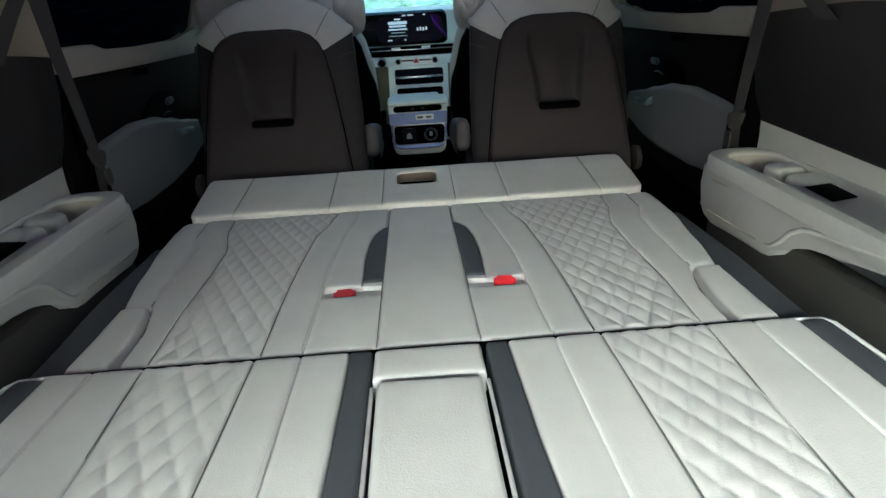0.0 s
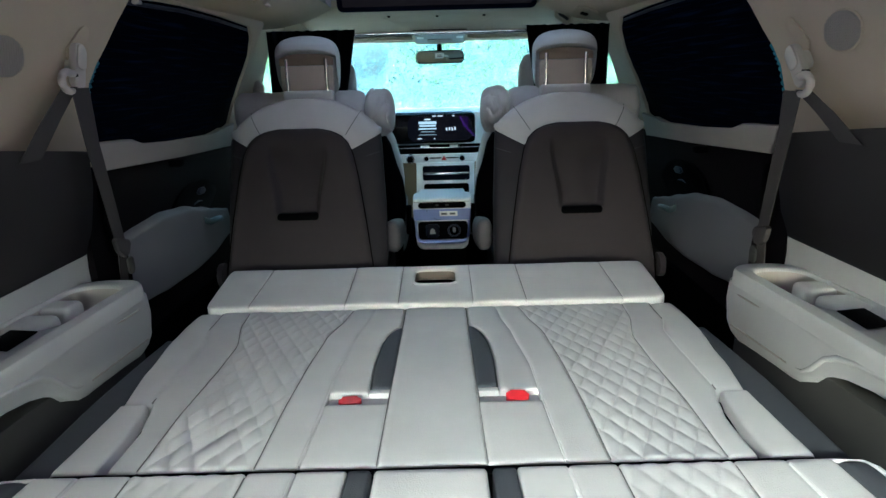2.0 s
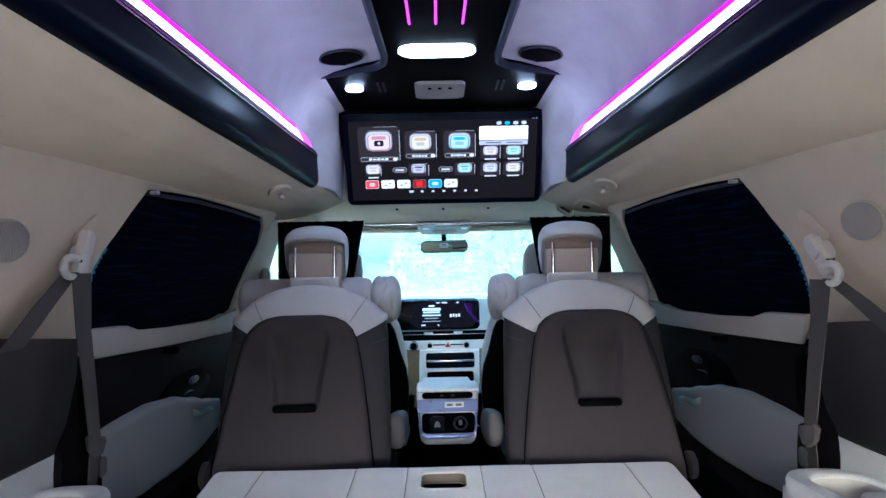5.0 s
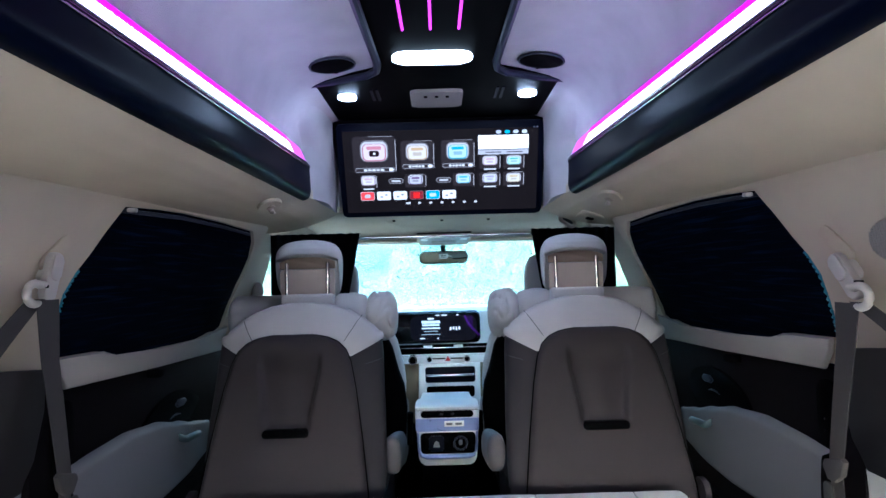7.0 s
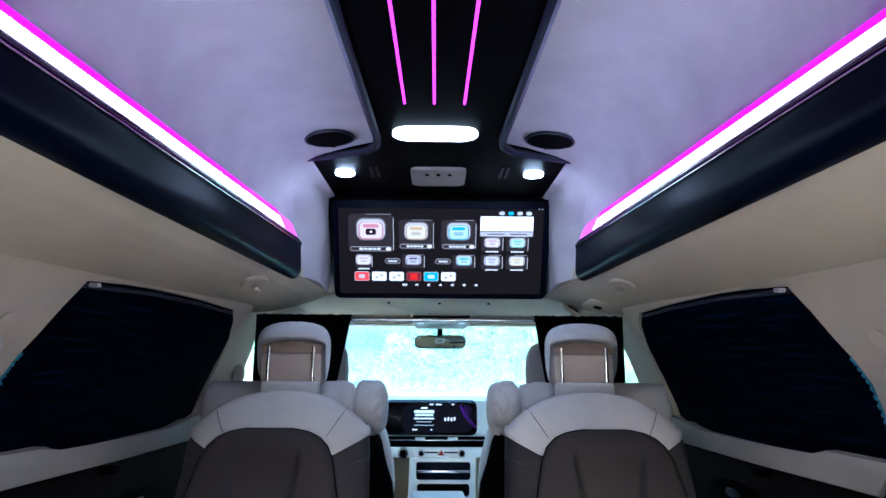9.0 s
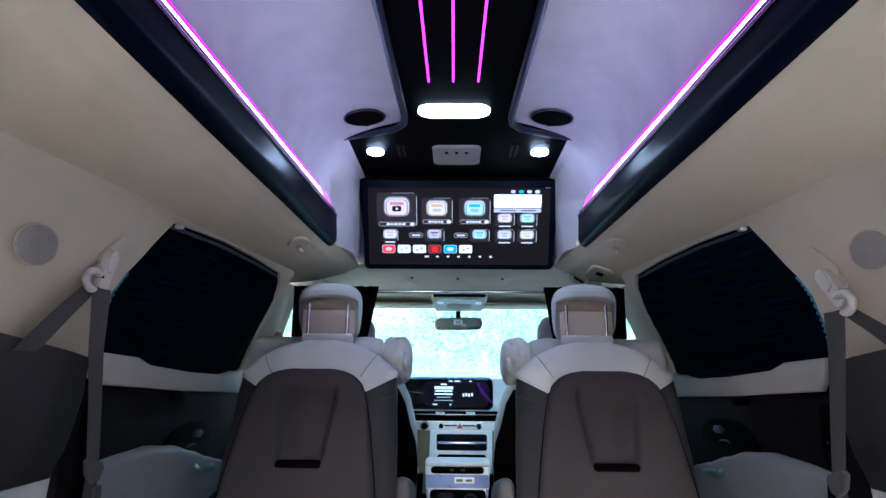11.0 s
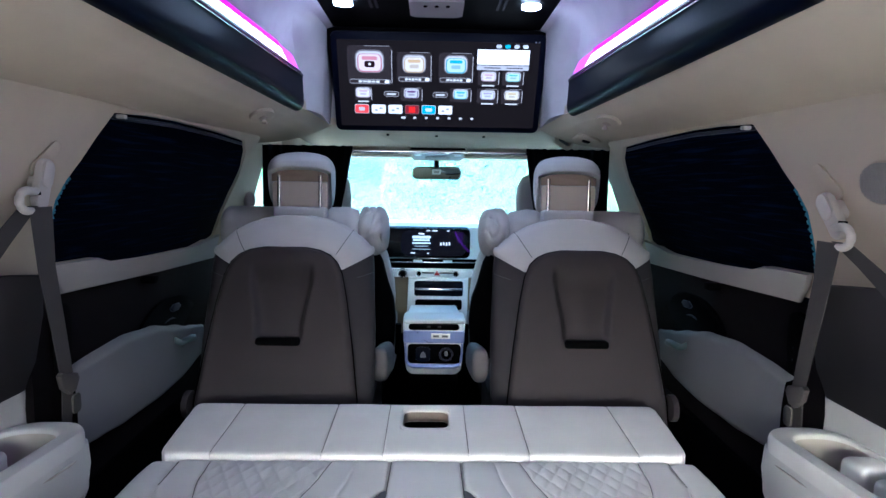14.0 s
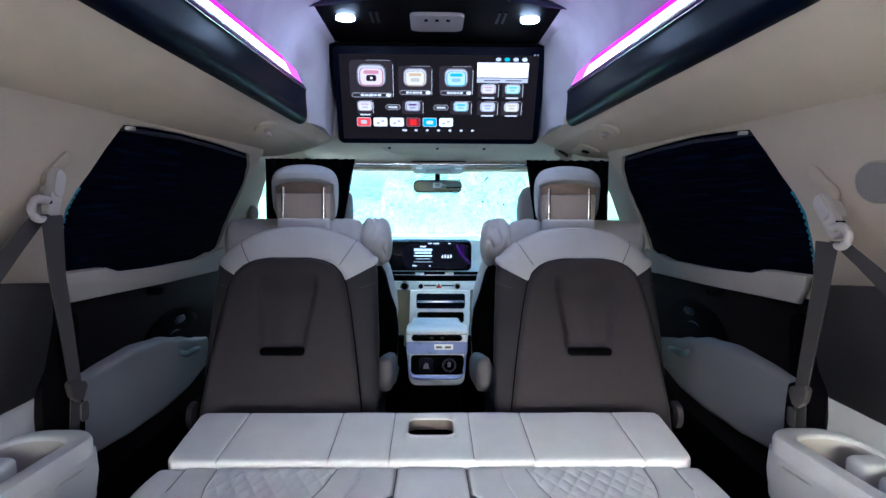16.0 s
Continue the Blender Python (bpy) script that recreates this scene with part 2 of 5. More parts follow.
def filled(outer, holes, to3d, vec):
    """A flat sheet with holes, given in two coordinates, mapped to 3D and thickened by vec."""
    b = bmesh.new()
    edges = []
    for loop in [outer] + holes:
        vs = [b.verts.new((p[0], p[1], 0)) for p in loop]
        edges += [b.edges.new((vs[i], vs[(i + 1) % len(vs)])) for i in range(len(vs))]
    bmesh.ops.triangle_fill(b, use_beauty=True, edges=edges)
    for v in b.verts:
        v.co = Vector(to3d(v.co.x, v.co.y))
    ext = bmesh.ops.extrude_face_region(b, geom=b.faces[:])
    bmesh.ops.translate(b, verts=[g for g in ext["geom"] if isinstance(g, bmesh.types.BMVert)], vec=vec)
    return b


# ---- body of the van ----
def wallx(y, z):
    """Half width of the side wall's inner face."""
    ye = min(y, 3.2)
    s = 0.793 + 0.054 * (ye - 2.062)
    t = 0.69 - 0.089 * max(min(ye, 2.95) - 2.156, -0.3) + 0.10 * smoothstep(2.93, 3.2, ye)
    return s + (t - s) * (max(z, 0.80) - 0.83) / 0.37


WINDOW = [(2.15, 1.205), (2.28, 1.212), (2.40, 1.214), (2.62, 1.208), (2.84, 1.197), (2.90, 1.16), (2.97, 1.08), (3.06, 0.95), (3.10, 0.86),
          (3.04, 0.848), (2.975, 0.852), (2.93, 0.845), (2.86, 0.838), (2.55, 0.848), (2.275, 0.860), (2.24, 0.868), (2.21, 0.884), (2.03, 0.892),
          (2.018, 0.93), (2.018, 0.97), (2.023, 1.02), (2.045, 1.06), (2.075, 1.097), (2.11, 1.15)]

structure("floor", box(-0.95, 0.95, -0.1, 4.6, -0.06, 0.0), CARPET, "black carpeted van floor", "floor")


FLANK = [(0.724, 1.188), (0.702, 1.211), (0.672, 1.219), (0.630, 1.227), (0.585, 1.239), (0.540, 1.255), (0.500, 1.275), (0.472, 1.296), (0.450, 1.313)]


def flank_at(u, y):
    """The headliner flank's place across: u from the wall's top to the light ledge."""
    k = u * (len(FLANK) - 1)
    i = min(int(k), len(FLANK) - 2)
    x = FLANK[i][0] + (FLANK[i + 1][0] - FLANK[i][0]) * (k - i)
    z = FLANK[i][1] + (FLANK[i + 1][1] - FLANK[i][1]) * (k - i)
    w = smoothstep(2.85, 3.15, y)
    return x + (1 - u) * (wallx(y, 1.2) - 0.688) - 0.05 * u * w, z - 0.03 * u * w


def flank_z(x, y):
    lo, hi = 0.0, 1.0
    for _ in range(24):
        mid = (lo + hi) / 2
        lo, hi = (mid, hi) if flank_at(mid, y)[0] > x else (lo, mid)
    return flank_at(lo, y)[1]


def side_walls(s, side):
    f = lambda y, z: (CX + s * wallx(y, z), y, z)
    fw = ([(3.41, 0.83), (3.396, 0.963), (3.40, 1.05), (3.42, 1.12), (3.47, 1.15)] if s > 0 else [(3.47, 0.83), (3.466, 0.963), (3.455, 1.05), (3.44, 1.136), (3.46, 1.165)]) + [(3.60, 1.185), (4.00, 1.185), (4.14, 1.04), (4.17, 0.83)]
    outer = [(-0.1, 0.80), (1.0, 0.80), (1.97, 0.80), (2.03, 0.838), (2.6, 0.806), (3.2, 0.785), (4.2, 0.80), (4.2, 1.22), (3.2, 1.22), (3.13, 1.22), (3.06, 1.22), (2.99, 1.22), (2.93, 1.22), (2.5, 1.22), (1.5, 1.22), (-0.1, 1.22)]
    structure("wall_upper_" + side, filled(outer, [WINDOW, fw], f, (s * 0.05, 0, 0)), BEIGE, "beige upper side trim with window opening", "wall", 30)
    low = [(2.012, 0.36), (4.2, 0.36), (4.2, 0.80), (3.2, 0.785), (2.6, 0.806), (2.03, 0.838), (2.012, 0.826)]
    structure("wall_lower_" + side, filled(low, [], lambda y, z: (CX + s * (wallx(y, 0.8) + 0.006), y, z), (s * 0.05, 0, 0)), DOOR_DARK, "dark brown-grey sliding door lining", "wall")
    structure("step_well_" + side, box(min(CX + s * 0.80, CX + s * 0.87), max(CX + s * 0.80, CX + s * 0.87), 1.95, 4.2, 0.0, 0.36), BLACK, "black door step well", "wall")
    # pale sill rail below the window
    top = [p for p in WINDOW if p[1] < 0.9 and p[0] < 3.05]
    top = sorted(top)
    rail = [(2.09, 0.822), (2.60, 0.792), (3.12, 0.768), (3.12, 0.86)] + top[::-1] + [(2.05, 0.86)]
    structure("sill_trim_" + side, prism([(CX + s * (wallx(y, z) - 0.002), y, z) for y, z in rail], (-s * 0.016, 0, 0), 0.006), SILL, "pale beige moulded window sill rail", "trim")
    # headliner flank from the wall to the light ledge
    def flank(u, v):
        x, z = flank_at(u, -0.1 + 3.28 * v)
        return (CX + s * x, -0.1 + 3.28 * v, z)
    b = grid(flank, 40, 32)
    e = bmesh.ops.extrude_face_region(b, geom=b.faces[:])
    bmesh.ops.translate(b, verts=[g for g in e["geom"] if isinstance(g, bmesh.types.BMVert)], vec=(0, 0, 0.03))
    structure("headliner_flank_" + side, b, BEIGE, "warm beige fabric headliner flank", "ceiling")
    # outer skin, closing the body
    structure("body_side_" + side, box(CX + s * 0.90 - 0.02, CX + s * 0.90 + 0.02, -0.1, 4.92, -0.3, 0.80), SILVER, "silver grey van body side", "wall")
    structure("roof_side_" + side, box(CX + s * 0.76 - 0.015, CX + s * 0.76 + 0.015, -0.1, 3.2, 1.22, 1.72), SILVER, "silver grey raised roof side", "wall")


side_walls(1, "right")
side_walls(-1, "left")

# tail of the van: frame round the open tailgate, with the hatch swung up
tail = [(-0.94, -0.35), (0.97, -0.35), (0.97, 1.73), (-0.94, 1.73)]
hole = [(-0.62, 0.22), (0.65, 0.22), (0.69, 0.70), (0.60, 1.16), (0.50, 1.22), (-0.47, 1.22), (-0.57, 1.16), (-0.66, 0.70)]
structure("wall_tail", filled(tail, [hole], lambda x, z: (x, -0.1, z), (0, -0.05, 0)), BEIGE, "beige-lined tail frame with open hatch", "wall")
structure("hatch", prism([(-0.70, y, z) for y, z in ((-0.14, 1.28), (-0.50, 1.72), (-1.00, 2.02), (-1.02, 2.07), (-0.52, 1.78), (-0.16, 1.36))], (1.43, 0, 0), 0.01), SILVER, "silver grey hatch swung up", "door")

# raised ceiling: an arched sheet, falling in coves to the light ledges
ARCH = [(0.0, 1.628), (0.12, 1.627), (0.24, 1.624), (0.33, 1.615), (0.39, 1.598), (0.43, 1.57), (0.455, 1.53), (0.468, 1.48), (0.475, 1.40)]
arch = [(-x, z) for x, z in ARCH[::-1]] + ARCH[1:]
b = loft([[(CX + x, y, z) for x, z in arch] for y in [-0.1 + 0.2 * k for k in range(17)]], cap=False, closed=False)
e = bmesh.ops.extrude_face_region(b, geom=b.faces[:])
bmesh.ops.translate(b, verts=[g for g in e["geom"] if isinstance(g, bmesh.types.BMVert)], vec=(0, 0, 0.02))
structure("ceiling", b, WHITE_LINER, "pale suede-covered raised ceiling", "ceiling")
structure("roof", box(-0.76, 0.79, -0.1, 3.2, 1.70, 1.74), SILVER, "silver grey raised roof skin", "roof")
structure("roof_front_wall", box(-0.76, 0.79, 3.16, 3.20, 1.29, 1.72), WHITE_LINER, "pale suede-covered end of the raised ceiling", "wall")


COVE = sorted((z, x) for x, z in ARCH if x > 0.2) + [(1.70, 0.20)]


def alcove(s, side):
    # pale padded cheek that runs from the light ledge to the monitor
    def fn(u, v):
        y = 2.62 + 0.56 * u
        z0 = 1.314 - 0.03 * smoothstep(2.85, 3.15, y)
        z = z0 + (1.630 - z0) * v
        k = smoothstep(2.828 - 0.18 * smoothstep(1.48, 1.57, z), 3.00, y)
        x = (lerp_table(COVE, z) + 0.004) * (1 - k) + (0.402 - 0.018 * v) * k
        return (CX + s * x, y, z)
    b = grid(fn, 40, 30)
    e = bmesh.ops.extrude_face_region(b, geom=b.faces[:])
    bmesh.ops.translate(b, verts=[g for g in e["geom"] if isinstance(g, bmesh.types.BMVert)], vec=(s * 0.03, 0, 0))
    structure("alcove_cheek_" + side, b, WHITE_LINER, "pale padded cheek beside the roof monitor", "trim")


alcove(1, "right")
alcove(-1, "left")

# low front roof with its header, and the opening's lip
structure("front_ceiling", loft([[(x, 3.15, 1.285), (x, 3.3, 1.276), (x, 3.6, 1.268), (x, 4.0, 1.248), (x, 4.18, 1.222), (x, 4.18, 1.26), (x, 3.6, 1.30), (x, 3.15, 1.31)] for x in (-0.66, 0.69)]),
          BEIGE, "beige fabric front headliner", "ceiling")

for s, side in ((1, "right"), (-1, "left")):
    structure("roof_rail_" + side, box(min(CX + s * 0.625, CX + s * 0.75), max(CX + s * 0.625, CX + s * 0.75), 3.31, 4.2, 1.215, 1.31, 0.01), BEIGE, "beige roof rail trim", "trim")

structure("nose", box(-0.90, 0.93, 4.90, 4.94, -0.3, 0.815, 0.01), SILVER, "silver grey van nose below the windscreen", "wall")
structure("floor_front", box(-0.90, 0.93, 4.6, 4.9, -0.06, 0.0), CARPET, "black carpeted front footwell floor", "floor")
for s, side in ((1, "right"), (-1, "left")):
    structure("cowl_" + side, prism([(CX + s * 0.83, y, z) for y, z in ((4.2, 0.79), (4.9, 0.79), (4.9, 0.83), (4.2, 1.215))], (s * 0.05, 0, 0)), BEIGE, "beige trim beside the windscreen", "wall")

# dashboard side windscreen opening: pillars, glass, scuttle
for s, side in ((1, "right"), (-1, "left")):
    structure("a_pillar_" + side, tube([(CX + s * 0.66, 4.12, 1.24), (CX + s * 0.74, 4.45, 1.04), (CX + s * 0.82, 4.85, 0.80)], 0.045, 10), BEIGE, "beige windscreen pillar trim", "trim")


# ---- light ledges along both sides of the raised ceiling ----
def light_ledge(s):
    led = thing("light_ledge", (CX + s * 0.46, 1.4, 1.29), "long glossy navy-black ledge with a magenta and white light strip", "ceiling light", "light ledges along the ceiling")
    lip = lambda y: 1.416 - 0.030 * (2.83 - y)
    prof = [(0.50, 1.300), (0.466, 1.296), (0.453, 1.2980), (0.4450, 1.3020), (0.4398, 1.3078), (0.4368, 1.3150), (0.4358, 1.3230), (0.4360, 1.3320), (0.4370, 1.3430), (0.4380, 1.3540), (0.4388, 1.3650), (0.4392, 1.3760), (0.4388, 1.3840), (0.4365, 1.389), (0.438, 1.392), (0.475, 1.394), (0.50, 1.394)]
    part("ledge_body", loft([[(CX + s * x, y, 1.296 + (z - 1.296) * (lip(y) - 1.296) / 0.096) for x, z in prof] for y in [-0.1 + 0.15 * k for k in range(20)] + [2.80, 2.845]]), LEDGE_GLOSS, led, "gloss navy-black moulding")
    tip = [(0.438, 0.000), (0.446, -0.001), (0.472, 0.052), (0.463, 0.056)]
    part("end_cap", loft([[(CX + s * (0.455 + (x - 0.455) * k), y, lip(y) + 0.026 + (z - 0.026) * k) for x, z in tip] for y, k in ((2.646, 1.0), (2.78, 0.97), (2.808, 0.82), (2.822, 0.45))]), LED_MAGENTA_DIM, led, "magenta-lit end piece")
    strip = [(0.438, 0.002), (0.444, 0.000), (0.464, 0.043), (0.459, 0.045)]
    part("diffuser", loft([[(CX + s * x, y, lip(y) + z * (1 - 0.12 * (2.83 - y))) for x, z in strip] for y in (-0.1, 1.0, 2.0, 2.645)]), LED_WHITE, led, "white glowing diffuser")
    low = [(0.4365, 0.000), (0.442, -0.001), (0.4455, 0.007), (0.440, 0.008)]
    part("colour_strip", loft([[(CX + s * (x - 0.0006), y, lip(y) + z * (1 - 0.12 * (2.83 - y))) for x, z in low] for y in (-0.1, 1.0, 2.0, 2.645)]), LED_PINK, led, "pink glowing strip")
    line = [(0.4585, 0.046), (0.466, 0.044), (0.472, 0.060), (0.465, 0.063)]
    part("colour_strip", loft([[(CX + s * x, y, lip(y) + z * (1 - 0.12 * (2.83 - y))) for x, z in line] for y in (-0.1, 1.0, 2.0, 2.645)]), LED_MAGENTA, led, "magenta glowing strip")
    part("chrome_lip", tube([(CX + s * 0.4345, -0.1, lip(-0.1)), (CX + s * 0.4345, 2.80, lip(2.80))], 0.0022, 6), CHROME, led)
    part("chrome_lip", tube([(CX + s * 0.4365, -0.1, lip(-0.1) - 0.008), (CX + s * 0.4365, 2.82, lip(2.82) - 0.008)], 0.0016, 6), CHROME, led)


LED_MAGENTA_DIM = glow("dim_magenta_led", (0.75, 0.10, 0.85), 0.15)
LEDGE_GLOSS = material("navy_black_lacquer", (0.0009, 0.0022, 0.009), 0.34, vary=0, spec=0.032)
LED_PINK = glow("pink_led", (1.0, 0.30, 1.0), 0.12)
light_ledge(1)
light_ledge(-1)

EDGE_BLUE = material("satin_blue_black_lacquer", (0.012, 0.014, 0.028), 0.35, vary=0, spec=0.3)
# ---- black spine on the ceiling and the monitor housing ----
spine = thing("ceiling_spine", (CX, 1.2, 1.60), "black ceiling spine with three magenta light lines and a white lamp", "ceiling light")
out = [(-0.205, -0.1), (0.205, -0.1), (0.168, 2.0), (0.158, 2.44), (0.175, 2.50), (0.385, 2.60), (0.388, 2.66), (0.400, 2.985), (-0.400, 2.985), (-0.388, 2.66), (-0.385, 2.60), (-0.175, 2.50), (-0.158, 2.44), (-0.168, 2.0)]
part("panel", prism([(CX + x, y, 1.606) for x, y in out], (0, 0, 0.022), 0.003), BLACK, spine, "matt black panel")
for s in (1, -1):
    edge = [(s * 0.207, -0.1), (s * 0.170, 2.0), (s * 0.160, 2.42), (s * 0.168, 2.475), (s * 0.20, 2.515), (s * 0.30, 2.562), (s * 0.380, 2.602)]
    part("raised_edge", tube([(CX + x, y, 1.606) for x, y in edge], [0.011] * 5 + [0.010, 0.004], 8), EDGE_BLUE, spine, "glossy blue-black raised edge")
LED_LINE = glow("pink_led_line", (1.0, 0.05, 0.95), 0.22)
for x0, x1 in ((-0.082, -0.064), (0.0, 0.001), (0.086, 0.067)):
    part("light_line", tube([(x0, 0.2, 1.606), (x1, 2.205, 1.606)], 0.0030, 8), LED_LINE, spine, "pink glowing line")
part("lamp_bar", prism([(CX - 0.012 + x, y, 1.607) for x, y in rrect(0, 2.375, 0.210, 0.080, 0.035)], (0, 0, -0.010), 0.004), LED_BAR, spine, "white glowing lamp bar")
for s in (1, -1):
    part("spot_lamp", prism([(CX + s * 0.285 + x, y, 1.607) for x, y in rrect(0, 2.705, 0.055, 0.058, 0.022)], (0, 0, -0.008), 0.003), LED_SPOT, spine, "white glowing spot lamp")
    for k in range(2):
        part("vent_slot", box(CX + s * 0.195 + 0.018 * k - 0.009 - 0.004, CX + s * 0.195 + 0.018 * k - 0.009 + 0.004, 2.64, 2.75, 1.603, 1.607), GLOSS, spine)
plate = part("sensor_plate", prism([(CX + x, y, 1.607) for x, y in rrect(-0.003, 2.73, 0.165, 0.165, 0.02)], (0, 0, -0.012), 0.004), MESH_GREY, spine, "grey switch plate")
for k in (-1, 0, 1):
    part("button", prism([(CX + x, y, 1.596) for x, y in ellipse(-0.003 + 0.034 * k, 2.69, 0.006, 0.007, 10)], (0, 0, -0.004)), BLACK, plate)

# ---- roof monitor ----
mon = thing("roof_monitor", (CX, 3.06, 1.26), "wide black roof monitor showing a dark menu of app tiles", "monitor")
TVB, TVT = Vector((CX + 0.008, 3.126, 1.262)), Vector((CX + 0.008, 2.985, 1.60))
TVU = (TVT - TVB).normalized()
TVN = Vector((1, 0, 0)).cross(TVU).normalized()
TVH = (TVT - TVB).length


def tv(x, h, d=0.0):
    """Place on the monitor: x from its middle, h up from its lower edge, d towards the room."""
    return TVB + Vector((x, 0, 0)) + TVU * h + TVN * d


if TVN.y > 0:
    TVN = -TVN
part("housing", prism([tv(x, h, -0.012) for x, h in rrect(0, TVH / 2, 0.768, TVH, 0.022)], -TVN * 0.05, 0.006), BLACK, mon, "black monitor housing")
part("bezel", prism([tv(x, h, -0.012) for x, h in rrect(0, TVH / 2 - 0.004, 0.764, TVH - 0.01, 0.02)], TVN * 0.012, 0.003), GLOSS, mon, "gloss black bezel")
part("header", prism([tv(x, h, -0.006) for x, h in ((-0.405, TVH + 0.004), (0.405, TVH + 0.004), (0.400, TVH - 0.05), (0.389, TVH * 0.55), (0.376, TVH * 0.12), (0.37, TVH - 0.03), (-0.37, TVH - 0.03), (-0.376, TVH * 0.12), (-0.389, TVH * 0.55), (-0.400, TVH - 0.05))], -TVN * 0.03), BLACK, mon, "black surround")
SW, SH0, SH1 = 0.722, 0.020, 0.330
part("screen", prism([tv(x, h, 0.0) for x, h in ((-SW / 2, SH0), (SW / 2, SH0), (SW / 2, SH1), (-SW / 2, SH1))], TVN * 0.002), SCREEN, mon, "dark lit screen")
ICON = {}


def ui(name, u, v, w, h, color, strength=1.0, r=0.25, d=0.0022, label=""):
    """A lit shape on the screen: u, v from the screen's top left, 0 to 1, sizes in metres."""
    key = (color, strength)
    if key not in ICON:
        ICON[key] = glow("screen_light", color, strength * 0.075)
    x, y = -SW / 2 + u * SW, SH1 - v * (SH1 - SH0)
    part(name, prism([tv(a, b2, d) for a, b2 in rrect(x, y, w, h, r * min(w, h), 4)], TVN * 0.0008), ICON[key], mon, label)


RIM, INNER, WH = (0.55, 0.50, 0.52), (0.10, 0.075, 0.085), (1.0, 0.95, 0.95)


def tile(u, v, w, h, icon, iw, ih, bar=True):
    """An app tile with a lit edge, a glowing icon and, under the large ones, a caption capsule."""
    du, dv = 1 / SW, 1 / (SH1 - SH0)
    ui("tile", u, v, w, h, INNER, 0.42, 0.12, 0.0022)
    ui("tile_edge", u + (w / 2 - 0.001) * du, v + 0.03 * h * dv, 0.0022, h * 0.84, RIM, 1.3, 0.4, 0.0032)
    ui("tile_edge", u + 0.16 * w * du, v - (h / 2 - 0.001) * dv, w * 0.56, 0.0016, RIM, 0.8, 0.4, 0.0032)
    vi = v - (0.035 if bar else 0.012)
    ui("icon_halo", u, vi - 0.06 * ih * dv, iw * 1.16, ih * 1.22, (0.85, 0.74, 0.80), 0.32, 0.32, 0.0042)
    ui("icon_halo", u, vi - 0.04 * ih * dv, iw * 1.07, ih * 1.10, (1.0, 0.93, 0.96), 0.9, 0.30, 0.0048)
    ui("icon_rim", u, vi + 0.02 * ih * dv, iw * 0.98, ih * 0.98, tuple(0.75 * c for c in icon), 1.0, 0.28, 0.0054)
    ui("icon", u, vi, iw * 0.88, ih * 0.88, tuple(0.62 + 0.36 * c for c in icon), 1.2, 0.26, 0.0060)
    ui("icon_mark", u, vi - 0.24 * ih * dv, iw * 0.62, ih * 0.20, icon, 1.0, 0.45, 0.0066)
    ui("icon_mark", u, vi + 0.10 * ih * dv, iw * 0.44, ih * 0.24, tuple(0.45 + 0.5 * c for c in icon), 0.9, 0.3, 0.0066)
    if bar:
        vb = v + (0.5 * h - 0.013) * dv
        ui("caption_bar", u, vb, w * 0.93, 0.0165, RIM, 0.9, 0.5, 0.0042)
        ui("caption_bar", u, vb, w * 0.93 - 0.004, 0.0120, INNER, 0.5, 0.5, 0.0052)
        for k in range(5):
            ui("caption", u - 0.004 * du + (k - 2) * 0.098 * w * du, vb, w * 0.080, 0.0078 - 0.0016 * (k % 2), WH, 1.2, 0.3, 0.0062)
        ui("caption_dot", u + 0.38 * w * du, vb, 0.017, 0.011, WH, 1.4, 0.5, 0.0062)


tile(0.158, 0.285, 0.160, 0.138, (0.90, 0.35, 0.42), 0.090, 0.066)
tile(0.379, 0.300, 0.124, 0.108, (0.95, 0.62, 0.34), 0.074, 0.054)
tile(0.587, 0.300, 0.124, 0.108, (0.10, 0.62, 0.78), 0.074, 0.054)
ui("icon_mark", 0.158, 0.265, 0.036, 0.022, (0.05, 0.02, 0.03), 0.5, 0.3, 0.0086)
ui("icon_mark", 0.159, 0.265, 0.009, 0.008, WH, 1.2, 0.3, 0.0092)
ui("weather_card", 0.822, 0.165, 0.187, 0.052, WH, 1.9, 0.04, 0.0022, "white weather card")
ui("weather_card", 0.822, 0.285, 0.187, 0.016, (0.72, 0.68, 0.74), 1.1, 0.04, 0.0022)
for k in range(2):
    ui("card_text", 0.77 + 0.11 * k, 0.285, 0.06, 0.004, (0.3, 0.25, 0.3), 0.6, 0.3, 0.0032)
for k, c in enumerate(((0.75, 0.75, 0.9), (0.1, 0.6, 0.8), (0.8, 0.8, 0.9), (0.9, 0.9, 0.9))):
    ui("status_dot", 0.797 + 0.044 * k, 0.045, 0.020, 0.013, c, 1.1, 0.5)
for u, v, c in ((0.753, 0.40, (0.9, 0.55, 0.62)), (0.877, 0.40, (0.25, 0.75, 0.65)), (0.753, 0.615, (0.6, 0.5, 0.7)), (0.877, 0.615, (0.95, 0.7, 0.4))):
    tile(u, v, 0.078, 0.054, c, 0.050, 0.030, False)
    ui("caption", u, v + 0.088, 0.046, 0.005, WH, 1.0, 0.3, 0.0062)
for u, c, w in ((0.120, (0.9, 0.6, 0.65), 0.062), (0.365, (0.22, 0.10, 0.26), 0.080), (0.615, (0.15, 0.65, 0.8), 0.080)):
    tile(u, 0.612, w, 0.050, c, 0.050, 0.032, False)
ui("caption", 0.120, 0.70, 0.040, 0.005, WH, 1.0, 0.3, 0.0062)
for u in (0.263, 0.512):
    ui("caption_bar", u, 0.610, 0.056, 0.020, RIM, 0.9, 0.5)
    ui("caption_bar", u, 0.610, 0.052, 0.016, INNER, 0.6, 0.5, 0.0032)
    ui("caption", u, 0.610, 0.034, 0.007, WH, 0.9, 0.3, 0.0042)
